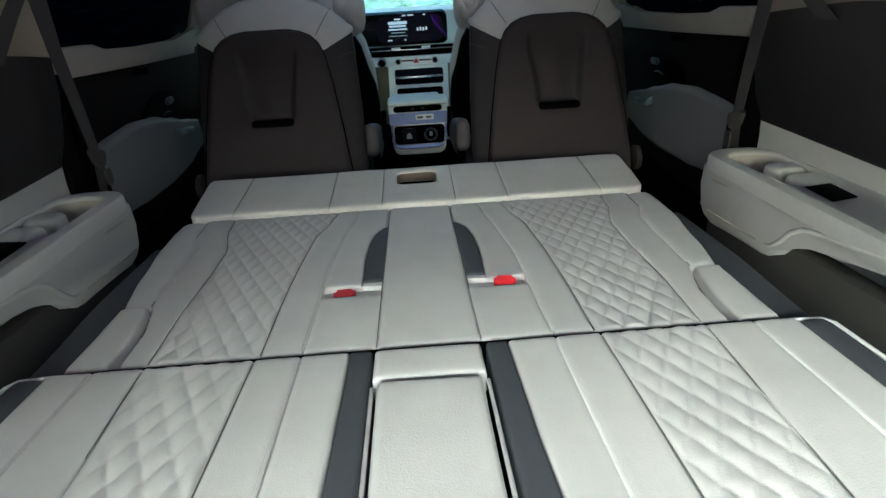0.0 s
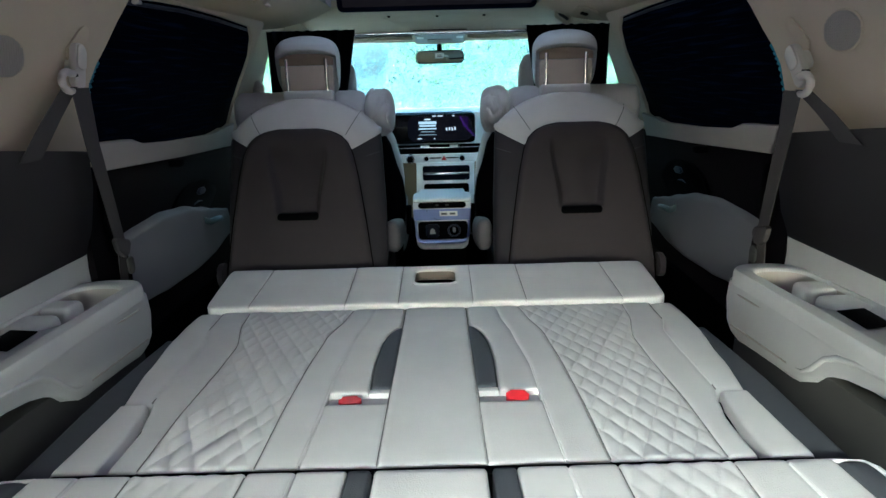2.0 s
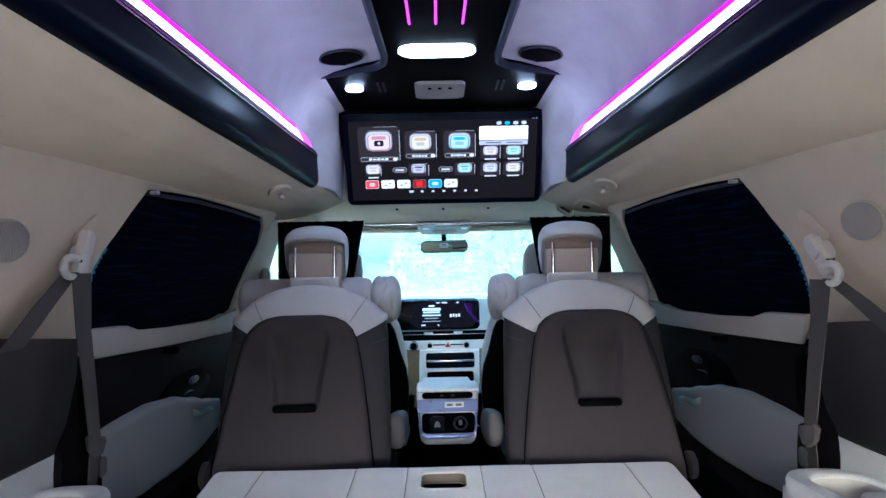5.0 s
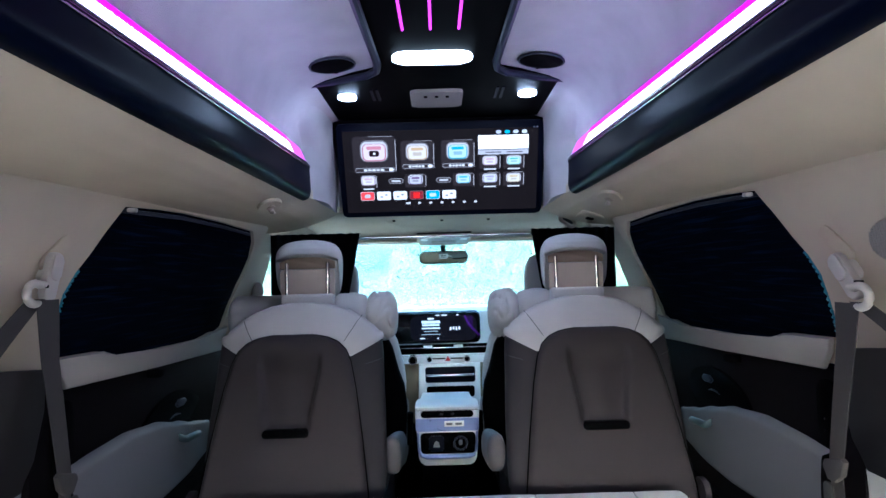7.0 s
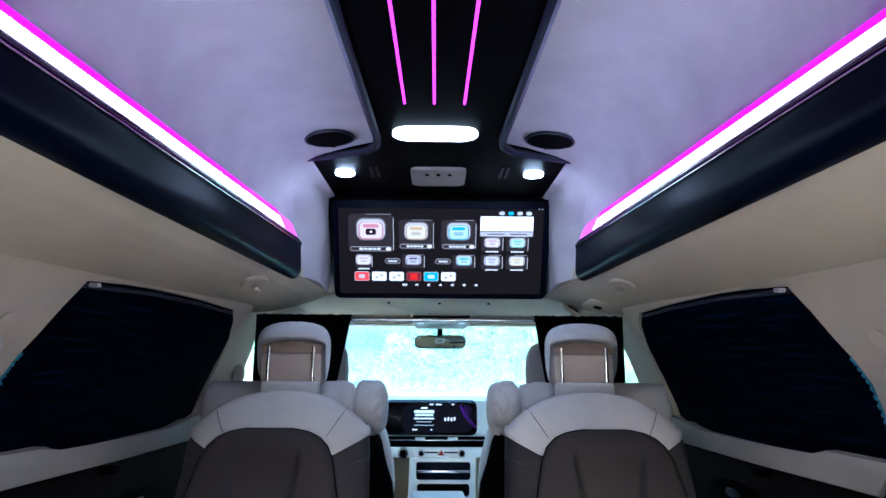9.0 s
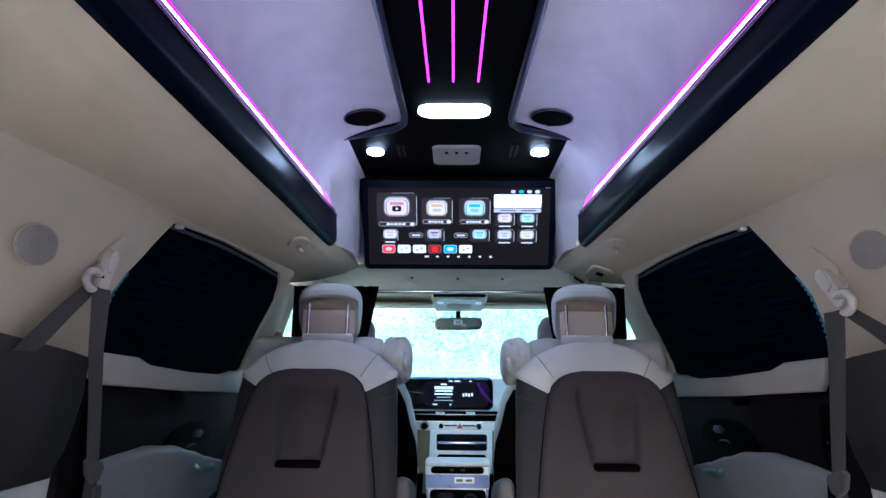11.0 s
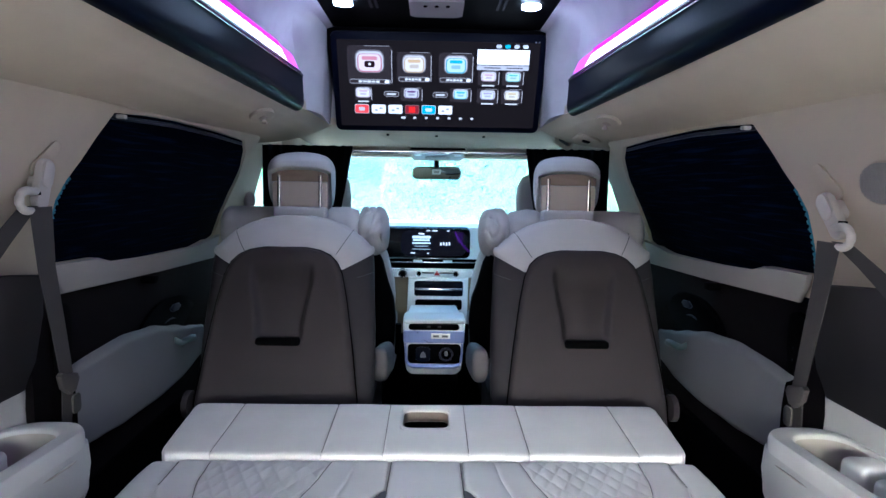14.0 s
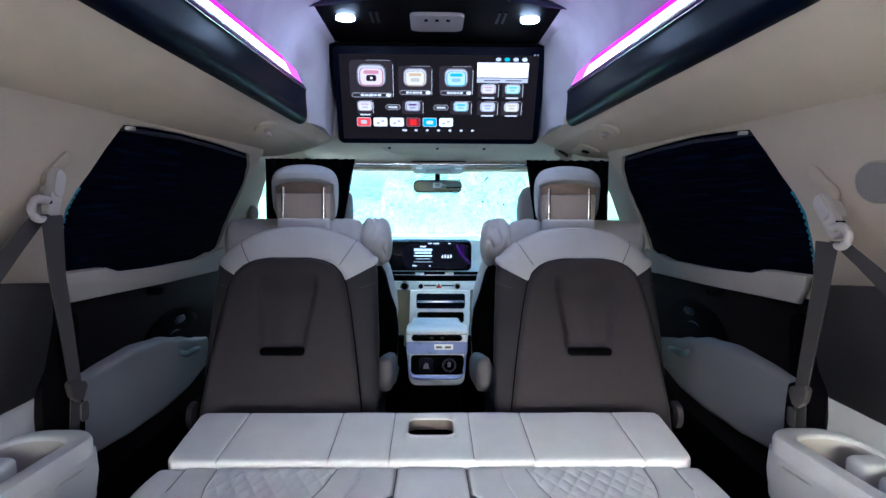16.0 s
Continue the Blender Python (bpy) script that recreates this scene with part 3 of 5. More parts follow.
for k, c in enumerate(((0.85, 0.07, 0.08), (1, 1, 1), (0.95, 0.97, 0.97), (0.25, 0.02, 0.03), (0.05, 0.42, 0.75), (1, 0.97, 0.97))):
    ui("app_button", 0.110 + 0.0858 * k, 0.792, 0.053, 0.034, WH if k != 3 else (0.3, 0.2, 0.2), 0.9, 0.18)
    ui("app_button", 0.110 + 0.0858 * k, 0.792, 0.050, 0.031, c, 1.4, 0.18, 0.0032)
ui("app_mark", 0.110 + 0.0858 * 3, 0.792, 0.024, 0.022, (0.9, 0.02, 0.02), 1.3, 0.1, 0.0042)
ui("app_mark", 0.110, 0.792, 0.022, 0.014, (1, 0.8, 0.8), 0.9, 0.3, 0.0042)
ui("app_mark", 0.110 + 0.0858 * 4, 0.792, 0.026, 0.014, (0.85, 0.95, 1.0), 1.0, 0.4, 0.0042)
for k in (1, 2, 5):
    for q in (-1, 1):
        ui("app_mark", 0.110 + 0.0858 * k + 0.012 * q, 0.792 - 0.012 * q, 0.012, 0.007, (0.62, 0.55, 0.6), 0.9, 0.4, 0.0042)
for k in range(7):
    ui("nav_mark", 0.322 + 0.0594 * k, 0.892, 0.018 if k == 0 else 0.011, 0.008, WH, 0.9, 0.3)
for k in range(2):
    part("sensor", prism([tv(x, h, 0.0) for x, h in ellipse(0.345 + 0.012 * k, TVH - 0.035, 0.003, 0.003, 8)], TVN * 0.001), WHITE_PART, mon)

# ---- dark speaker grilles in the ceiling ----
for s in (1, -1):
    sp = thing("ceiling_speaker", (CX + s * 0.285, 2.462, 1.60), "round black speaker grille set into the pale ceiling", "speaker", "ceiling speakers")
    arch_z = lambda x: lerp_table(ARCH, abs(x)) - 0.002
    disc = ellipse(s * 0.285, 2.447, 0.061, 0.053, 36)
    part("grille", prism([(CX + x, y, arch_z(x)) for x, y in disc], (0, 0, -0.006), 0.002), BLACK, sp)
    part("ring", tube([(CX + x, y, arch_z(x) - 0.004) for x, y in disc + disc[:1]], 0.0034, 6), EDGE_BLUE, sp)
    part("mark", box(CX + s * 0.285 - 0.006, CX + s * 0.285 + 0.006, 2.495, 2.504, arch_z(0.285) - 0.008, arch_z(0.285), 0.001), BLACK, sp)


# ---- the flat bed of folded seats ----
SLOPE = 0.0682


def fold_z(y):
    return bed_z(y) + 0.006


def bed_z(y):
    return 0.436 + SLOPE * (2.2 - y)


def quilt(x, y, px=0.0375, py=0.075):
    """Height of the padding, 0 in the wavy stitch lines, 1 in the middle of a diamond."""
    w = y / py + 0.025 * math.sin(4 * math.pi * y / py)
    a, b = x / px + w, x / px - w
    return (abs(math.sin(math.pi * a)) * abs(math.sin(math.pi * b))) ** 0.33


def cushion(name, xl, xr, y0, y1, parent, mat=None, puff=0.0042, lift=0.0, edge=0.0075, quilted=False, label="", thick=0.06, step=0.012, dome=0.0, ends=True, zfn=bed_z, edge_y=None, puff_y=None):
    """A leather panel between two seam curves, with rounded edges that sink into the seams."""
    fl = xl if callable(xl) else (lambda y: xl)
    fr = xr if callable(xr) else (lambda y: xr)
    L = y1 - y0
    edge_y, puff_y = edge_y or edge, puff if puff_y is None else puff_y
    W = max(fr(y0) - fl(y0), fr(y1) - fl(y1))
    amp = 0.0042 if zfn is fold_z else 0.0050
    if quilted:
        step = 0.0032
    nv = max(6, int(L / step))
    nu = max(6, int(W / step))
    us = sorted(set([0.0, 1.0] + [min(1, max(0, e)) for e in [k / nu for k in range(nu + 1)]] + [0.25 * edge / W, 0.6 * edge / W, 1 - 0.25 * edge / W, 1 - 0.6 * edge / W]))
    vv = sorted(set([k / nv for k in range(nv + 1)] + [0.08 * edge_y / L, 0.25 * edge_y / L, 0.6 * edge_y / L, 1 - 0.08 * edge_y / L, 1 - 0.25 * edge_y / L, 1 - 0.6 * edge_y / L]))
    b = bmesh.new()

    def rnd(d, r):
        t = min(max(d / r, 0), 1)
        return math.sqrt(max(0.0, 1 - (1 - t) ** 2))
    rows = []
    for v in vv:
        y = y0 + v * L
        a, c = fl(y), fr(y)
        row = []
        for u in us:
            x = a + (c - a) * u
            z = zfn(y) + lift - puff * (1 - rnd(min(x - a, c - x), edge)) + dome * 4 * u * (1 - u)
            if ends:
                z -= puff_y * (1 - rnd(min(y - y0, y1 - y), edge_y))
            z += 0.0015 * noise.noise((x * 9 + 3, y * 7, lift * 40))
            if quilted:
                q = min(1, min(x - a, c - x) / 0.006)
                z += amp * (quilt(x, y) - 0.75) * q
            row.append(b.verts.new((x, y, z)))
        rows.append(row)
    for r0, r1 in zip(rows, rows[1:]):
        for i in range(len(us) - 1):
            b.faces.new((r0[i], r0[i + 1], r1[i + 1], r1[i]))
    rim = [e for e in b.edges if e.is_boundary]
    ex = bmesh.ops.extrude_edge_only(b, edges=rim)
    bmesh.ops.translate(b, verts=[g for g in ex["geom"] if isinstance(g, bmesh.types.BMVert)], vec=(0, 0, -thick))
    return part(name, b, mat or LEATHER, parent, label, 60)


def curve_tab(tab):
    return lambda y: lerp_table(tab, y)


def mirror(f):
    return lambda y: -f(y)


C_IN = curve_tab([(1.41, 0.079), (2.2, 0.076)])
C_B = curve_tab([(1.41, 0.190), (1.6, 0.189), (1.75, 0.190), (1.93, 0.176), (2.05, 0.160), (2.2, 0.150)])
C_QI = curve_tab([(1.41, 0.253), (1.6, 0.256), (1.75, 0.254), (1.93, 0.246), (2.05, 0.222), (2.2, 0.198)])
C_QO = curve_tab([(1.41, 0.420), (1.6, 0.430), (1.75, 0.431), (1.88, 0.436), (2.04, 0.473), (2.2, 0.490)])
C_C = curve_tab([(1.41, 0.462), (1.52, 0.468), (1.58, 0.482), (1.64, 0.500), (1.80, 0.508), (1.915, 0.516), (2.0, 0.542), (2.2, 0.556)])
C_T = curve_tab([(1.41, 0.479), (1.50, 0.483), (1.58, 0.494), (1.610, 0.503), (1.625, 0.505)])
C_OUT = curve_tab([(1.41, 0.543), (1.6, 0.549), (1.77, 0.580), (1.94, 0.607), (2.05, 0.614), (2.2, 0.615)])
C_DK = curve_tab([(1.648, 0.117), (1.79, 0.121), (1.87, 0.118), (1.93, 0.109), (1.965, 0.096), (1.985, 0.081)])
Y0, Y1 = 1.417, 2.128

bench = thing("flat_rear_bench", (0, 1.8, 0.30), "pale greige leather bench cushion laid flat with quilted inserts", "seat")
cushion("centre_panel", mirror(C_IN), C_IN, Y0, Y1, bench, puff=0.0045)
part("underbody", prism([(-0.58, Y0 + 0.01, 0.30), (0.58, Y0 + 0.01, 0.30), (0.61, Y1, 0.30), (-0.61, Y1, 0.30)], (0, 0, 0.10)), BLACK, bench, "black underside")


def strip(name, s, fa, fb, *args, **kw):
    a, b2 = (fa, fb) if s > 0 else (mirror(fb), mirror(fa))
    return cushion(name, a, b2, *args, **kw)


def const(v):
    return lambda y: v


def bench_side(s):
    strip("inner_panel", s, C_IN, C_B, Y0, 1.606, bench, puff=0.0045)
    strip("inner_panel", s, lambda y: max(C_DK(y), C_IN(y)) + 0.001, C_B, 1.646, Y1, bench, puff=0.0045)
    strip("pocket_lip", s, C_IN, lambda y: C_DK(1.65), 1.646, 1.662, bench, puff=0.0012, edge=0.003, lift=-0.003)
    strip("dark_insert", s, C_IN, C_DK, 1.663, 1.984, bench, LEATHER_DARK, puff=0.006, edge=0.006, label="slate grey leather insert")
    strip("buckle_pocket", s, C_IN, C_B, 1.600, 1.652, bench, puff=0.004, lift=-0.013, thick=0.02)
    strip("seam_band", s, C_B, C_QI, Y0, Y1, bench)
    strip("quilted_insert", s, C_QI, C_QO, Y0, Y1, bench, quilted=True, puff=0.0055, label="diamond-quilted leather insert")
    strip("outer_band", s, C_QO, C_C, Y0, Y1, bench)
    strip("side_bolster", s, C_C, C_OUT, 1.626, Y1, bench, puff=0.012, edge=0.02)
    strip("hinge_cover", s, C_T, C_OUT, Y0, 1.623, bench, puff=0.005, edge=0.008, lift=0.000)
    strip("hinge_slit", s, const(0.455), const(0.520), Y0 + 0.004, 1.62, bench, BLACK, puff=0.0, edge=0.004, lift=-0.024, thick=0.01, label="black hinge slit")
    strip("dark_flank", s, C_OUT, curve_tab([(1.41, 0.600), (1.7, 0.622), (1.95, 0.628)]), Y0, 1.965, bench, LEATHER_DARK, puff=0.006, lift=-0.010, edge=0.008, label="slate grey leather flank")
    ys = [Y0 + 0.004 + k * (Y1 - Y0 - 0.01) / 40 for k in range(41)]
    part("piping", tube([(s * C_B(y), y, bed_z(y) - 0.003) for y in ys], 0.0024, 6), PIPING if s > 0 else LEATHER, bench, "pale piping along the seam")
    for f, y0 in ((C_IN, Y0), (C_B, Y0), (C_QI, Y0), (C_QO, Y0), (C_C, 1.63)):
        part("seam", tube([(s * (f(y) + 0.0012), y, bed_z(y) - 0.0036) for y in ys if y >= y0], 0.0013, 5), SEAM, bench, "dark sewn seam")
    part("piping", tube([(s * C_C(y), y, bed_z(y) - 0.003) for y in ys if 1.64 < y < 2.0], 0.0022, 6), PIPING if s > 0 else LEATHER, bench, "pale piping along the seam")


part("gap_strip", box(-0.54, 0.54, 1.3985, 1.4185, bed_z(1.41) - 0.05, bed_z(1.41) - 0.006), BLACK, bench, "black gap between cushion and backrest")
bench_side(1)
bench_side(-1)

back = thing("folded_rear_bench", (0, 0.9, 0.34), "pale greige leather backrest folded flat with quilted inserts and grey bands", "seat")
R0, R1 = 0.40, 1.400
cushion("head_panel", -0.080, 0.076, 1.322, R1, back, zfn=fold_z, puff=0.006, edge=0.009)
cushion("armrest", -0.073, 0.068, R0, 1.314, back, zfn=fold_z, puff=0.007, lift=0.003, edge=0.010, label="folded leather armrest")
for s in (1, -1):
    t = lambda v: const(v)
    strip("grey_band", s, t(0.084), curve_tab([(0.6, 0.124), (1.0, 0.126), (1.2, 0.119), (1.4, 0.117)]), R0, R1, back, LEATHER_DARK, zfn=fold_z, puff=0.006, edge=0.007, label="slate grey leather band")
    strip("inner_panel", s, curve_tab([(0.6, 0.125), (1.0, 0.127), (1.2, 0.120), (1.4, 0.118)]), t(0.188), R0, R1, back, zfn=fold_z)
    strip("seam_band", s, t(0.189), t(0.256), R0, R1, back, zfn=fold_z)
    strip("quilted_insert", s, t(0.257), curve_tab([(0.9, 0.385), (1.13, 0.398), (1.4, 0.416)]), R0 + 0.2, R1, back, zfn=fold_z, quilted=True, puff=0.0055, label="diamond-quilted leather insert")
    strip("outer_panel", s, curve_tab([(0.9, 0.386), (1.13, 0.399), (1.4, 0.417)]), t(0.488), R0, R1, back, zfn=fold_z)
    strip("outer_band", s, t(0.489), t(0.552), R0, R1, back, zfn=fold_z)
    strip("grey_flank", s, t(0.553), t(0.602), R0, R1, back, LEATHER_DARK, zfn=fold_z, puff=0.014, edge=0.02, label="slate grey leather flank")
    for x, x2 in ((0.1890, 0.1890), (0.2568, 0.2568), (0.3858, 0.4168), (0.4890, 0.4890), (0.5525, 0.5525)):
        part("seam", tube([(s * (x if y < 0.9 else x + (x2 - x) * (y - 0.9) / 0.5), y, fold_z(y) - 0.0034) for y in [R0 + 0.09 * k for k in range(12)]], 0.0012, 5), SEAM, back, "dark sewn seam")
    for x in (0.1885, 0.4885):
        part("piping", tube([(s * x, y, fold_z(y) - 0.001) for y in (R0, 0.9, R1 - 0.012)], 0.0030, 6), PIPING if s > 0 else LEATHER_CAP, back, "pale piping along the seam")
    part("piping", tube([(s * 0.604, y, fold_z(y) - 0.006) for y in (R0, 0.9, R1 - 0.02)] + [(s * 0.594, R1 - 0.004, fold_z(R1) - 0.006), (s * 0.55, R1, fold_z(R1) - 0.006)], 0.0030, 6), PIPING, back, "pale edge piping")
    part("armrest_bead", tube([(s * 0.0785 - 0.002, y, fold_z(y) - 0.008) for y in (R0, 0.9, 1.31)], 0.0028, 6), LEATHER_CAP, back)
    part("hinge", tube([(s * 0.076 - 0.002, 1.27, bed_z(1.27) - 0.008), (s * 0.076 - 0.002, 1.29, bed_z(1.29) - 0.008)], 0.004, 8), BLACK, back, "black armrest hinge")
part("underbody", prism([(-0.59, R0, 0.36), (0.59, R0, 0.36), (0.59, R1 - 0.004, 0.36), (-0.59, R1 - 0.004, 0.36)], (0, 0, 0.085)), BLACK, back, "black underside")

HANDLE_LINER = material("brown_moulded_liner", (0.13, 0.108, 0.088), 0.6, grain=0.2, scale=700)
# brown leather with the shadow under the headrest arch put into its colour
LEATHER_BROWN_SHADE = leather("shade_browned_leather", (0.25, 0.185, 0.135))
LEATHER_TAN_PALE = leather("pale_brown_leather", (0.46, 0.385, 0.325))
flap = thing("bench_front_flap", (0, 2.26, 0.36), "pale greige leather flap with a recessed pull handle", "seat")


def flap_z(y):
    return 0.4515 + 0.0165 * (y - 2.13) / 0.27


def flap_side(s):
    return curve_tab([(2.134, 0.590), (2.146, 0.601), (2.165, 0.605), (2.27, 0.612), (2.375, 0.617), (2.392, 0.612), (2.402, 0.600)])


FY0, FY1 = 2.134, 2.402
for s in (1, -1):
    for xa, xb in ((const(0.0982), const(0.2378)), (const(0.2382), const(0.4898)), (const(0.4902), flap_side(1))):
        strip("flap_panel", s, xa, xb, FY0, FY1, flap, puff=0.0035, edge=0.005, zfn=flap_z, thick=0.08, edge_y=0.013, puff_y=0.006)
for s in (1, -1):
    for x in (0.098, 0.238, 0.490):
        part("seam", tube([(s * x, y, flap_z(y) - 0.0022) for y in (FY0 + 0.010, 2.25, FY1 - 0.010)], 0.0013, 5), SEAM, flap, "dark sewn seam")
HX0, HX1, HY0, HY1 = -0.063, 0.059, 2.262, 2.366
cushion("handle_panel", -0.0978, HX0, FY0, FY1, flap, puff=0.0025, edge=0.004, zfn=flap_z, thick=0.08, edge_y=0.013, puff_y=0.006)
cushion("handle_panel", HX1, 0.0978, FY0, FY1, flap, puff=0.0025, edge=0.004, zfn=flap_z, thick=0.08, edge_y=0.013, puff_y=0.006)
cushion("handle_panel", HX0 - 0.004, HX1 + 0.004, FY0, HY0, flap, puff=0.0, edge=0.004, zfn=flap_z, thick=0.08, edge_y=0.013, puff_y=0.006)
cushion("handle_panel", HX0 - 0.004, HX1 + 0.004, HY1, FY1, flap, puff=0.0, edge=0.004, zfn=flap_z, thick=0.03, edge_y=0.013, puff_y=0.006)
yc, hz0 = (HY0 + HY1) / 2, flap_z((HY0 + HY1) / 2)
rings = []
for g, z in ((0.018, -0.0045), (0.013, -0.0012), (0.007, -0.0006), (0.003, -0.0010), (0.001, -0.0025), (0.0, -0.006)):
    rings.append([(x, y, hz0 + z + 0.052 * (y - yc)) for x, y in rrect(-0.002, yc, 0.116 + g, 0.098 + g, 0.022 + g / 2, 6)])
part("pull_handle", loft(rings, cap=False), LEATHER, flap, "padded handle rim", 60)
part("handle_liner", loft([[(x, y, hz0 + z + 0.052 * (y - yc)) for x, y in rrect(-0.002, yc, 0.116, 0.098, 0.022, 6)] for z in (-0.0055, -0.030)], cap=False), HANDLE_LINER, flap, "brown liner", 60)
hi = rrect(-0.002, yc, 0.114, 0.096, 0.021)
part("handle_well", loft([[(x, y, hz0 - 0.028) for x, y in hi], [(x, y, hz0 - 0.075) for x, y in hi], [(-0.002 + (x + 0.002) * 0.1, yc + (y - yc) * 0.1, hz0 - 0.075) for x, y in hi]], cap=False), BLACK, flap, "black recess")
part("underbody", box(-0.60, 0.60, 2.14, 2.395, 0.34, 0.40), BLACK, flap, "black underside")
solo("bed_base", box(-0.57, 0.57, 0.4, 2.38, 0.0, 0.33, 0.01), CARPET, "black carpeted box under the flat bed", "base")

# red belt buckles lying in the pockets
for s, yaw in ((1, -8), (-1, 6)):
    bk = thing("belt_buckle", (s * 0.148, 1.632, bed_z(1.63) - 0.03), "red plastic seat belt buckle in its pocket" if s > 0 else "red seat belt buckle half sunk in its pocket", "belt buckle", "red belt buckles")
    z0 = bed_z(1.63) - (0.020 if s > 0 else 0.027)
    b = prism([(s * 0.148 + x, 1.626 + y, z0) for x, y in rrect(0, 0, 0.040, 0.021, 0.007)], (0, 0, 0.026), 0.006, 3)
    bmesh.ops.rotate(b, verts=b.verts, cent=(s * 0.148, 1.626, z0), matrix=Matrix.Rotation(radians(yaw), 3, "Z") @ Matrix.Rotation(radians(22 if s > 0 else 8), 3, "X"))
    part("button", b, RED, bk, "glossy red release button")
    part("housing", prism([(s * 0.148 + x + s * 0.004, 1.632 + y, z0 - 0.004) for x, y in rrect(0, 0, 0.034, 0.020, 0.006)], (0, 0, 0.014), 0.003), BLACK, bk, "black buckle housing")


# ---- second-row seats, seen from behind ----
def seat_y(z):
    return 2.598 + 0.32 * (z - 0.584)


def super_ring(cx, cy, hw, hd, z, p=4.0, n=32, lean=0.0):
    pts = []
    for k in range(n):
        a = 2 * math.pi * k / n
        c, s = math.cos(a), math.sin(a)
        x = hw * math.copysign(abs(c) ** (2 / p), c)
        y = hd * math.copysign(abs(s) ** (2 / p), s)
        pts.append((cx + x, cy + y, z + lean * y))
    return pts


BODY_W = [(0.10, 0.255), (0.42, 0.270), (0.60, 0.267), (0.72, 0.260), (0.82, 0.254), (0.845, 0.252), (0.875, 0.226), (0.905, 0.190), (0.93, 0.145), (0.946, 0.100), (0.955, 0.05)]
SHELL_W = [(0.16, 0.240), (0.42, 0.240), (0.56, 0.221), (0.70, 0.198), (0.78, 0.180), (0.815, 0.164), (0.838, 0.140), (0.852, 0.109), (0.860, 0.066), (0.862, 0.03)]


def table(tab, t):
    if t <= tab[0][0]:
        return tab[0][1]
    for (a, va), (b, vb) in zip(tab, tab[1:]):
        if t <= b:
            return va + (vb - va) * (t - a) / (b - a)
    return tab[-1][1]


def captain_seat(s):
    xc = CX + s * 0.449
    xs = xc + s * 0.016
    seat = thing("captain_seat", (xc, 2.8, 0.0), "second-row seat, dark taupe plastic back shell, pale leather top", "car seat", "second-row seats")
    # backrest core: dark lower part, pale leather cap
    def ring(z, grow=0.0, lean=0.0):
        d = 0.065 if z < 0.86 else 0.065 * max(0.35, 1 - (z - 0.86) / 0.14)
        return super_ring(xc, seat_y(z) + 0.012 + d + (0.065 - d) * 0.5, table(BODY_W, z) + grow, d, z, 3.2, 48, lean)
    def swept(z, grow, k):
        return [(x, y + 0.32 * k * max(0.0, abs(x - xc) - 0.165), z2 + k * max(0.0, abs(x - xc) - 0.165)) for x, y, z2 in ring(z, grow)]
    part("backrest_side", loft([ring(z) for z in (0.12, 0.30, 0.45, 0.60, 0.72)] + [swept(0.765, 0.0, 0.26), swept(0.802, -0.003, 0.46)]), SHELL_SIDE, seat, "dark taupe leather backrest sides")
    part("backrest_cap", loft([swept(0.793, -0.002, 0.5), swept(0.799, 0.0015, 0.46), swept(0.824, 0.002, 0.30), swept(0.848, 0.002, 0.10)] + [ring(z, 0.003) for z in (0.86, 0.875, 0.89, 0.905, 0.918, 0.93, 0.938, 0.946, 0.952, 0.955)]), LEATHER_CAP, seat, "pale grey leather shoulder cap", 60)
    for q in (-1, 1):
        pts = []
        for k in range(9):
            z, x = 0.838 + 0.074 * k / 8, 0.140 + 0.048 * k / 8
            d = 0.065 if z < 0.86 else 0.065 * max(0.35, 1 - (z - 0.86) / 0.14)
            yc = seat_y(z) + 0.012 + d + (0.065 - d) * 0.5
            pts.append((xc + q * x, yc - d * max(0.0, 1 - (x / (table(BODY_W, z) + 0.003)) ** 3.2) ** (1 / 3.2) - 0.0005, z))
        part("cap_seam", tube(pts, 0.0010, 5), SHELL_SIDE, seat, "dark seam")

    for q in (-1, 1):
        seam = [p for p in swept(0.757, 0.0008, 0.26) if q * (p[0] - xc) > 0.205 and p[1] < seat_y(p[2]) + 0.085]
        part("side_seam", tube(sorted(seam, key=lambda p: q * p[0] + 0.3 * p[1]), 0.0006, 5), LEATHER_DARK, seat, "slate sewn seam")

    # hard shell with its shallow map recess
    def shell(u, v):
        z = 0.16 + (0.862 - 0.16) * (1 - (1 - v) ** 1.7)
        hw = table(SHELL_W, z)
        x = (2 * u - 1) * hw
        d = min(hw - abs(x), (0.862 - z) * 0.9)
        e = min(max(d / 0.020, 0), 1)
        y = seat_y(z) - 0.016 * math.sqrt(1 - (1 - e) ** 2) + 0.010 - 0.012 * (1 - (x / 0.26) ** 2)
        half = 0.064 + 0.026 * smoothstep(0.60, 0.80, z)
        rec = smoothstep(half + 0.010, half - 0.008, abs(x)) * smoothstep(0.592, 0.600, z) * (1 - smoothstep(0.74, 0.825, z))
        y += 0.028 * rec * (1 - 0.2 * smoothstep(half * 0.75, 0, abs(x)))
        return (xs + x, y, z)
    b = grid(shell, 66, 90)
    part("back_shell", b, SHELL, seat, "dark taupe plastic back shell", 60)
    part("shell_slot", prism([(xs + x, seat_y(z) - 0.021, z) for x, z in rrect(0, 0.588, 0.135, 0.022, 0.010)], (0, 0.02, 0), 0.002), BLACK, seat, "dark pull slot")
    rim_pts = [(xs + q * table(SHELL_W, z) * 1.004, seat_y(z) + 0.006, z) for q, zs in ((-1, (0.2, 0.42, 0.56, 0.70, 0.78, 0.815, 0.838, 0.852, 0.860)), (1, (0.860, 0.852, 0.838, 0.815, 0.78, 0.70, 0.56, 0.42, 0.2))) for z in zs]
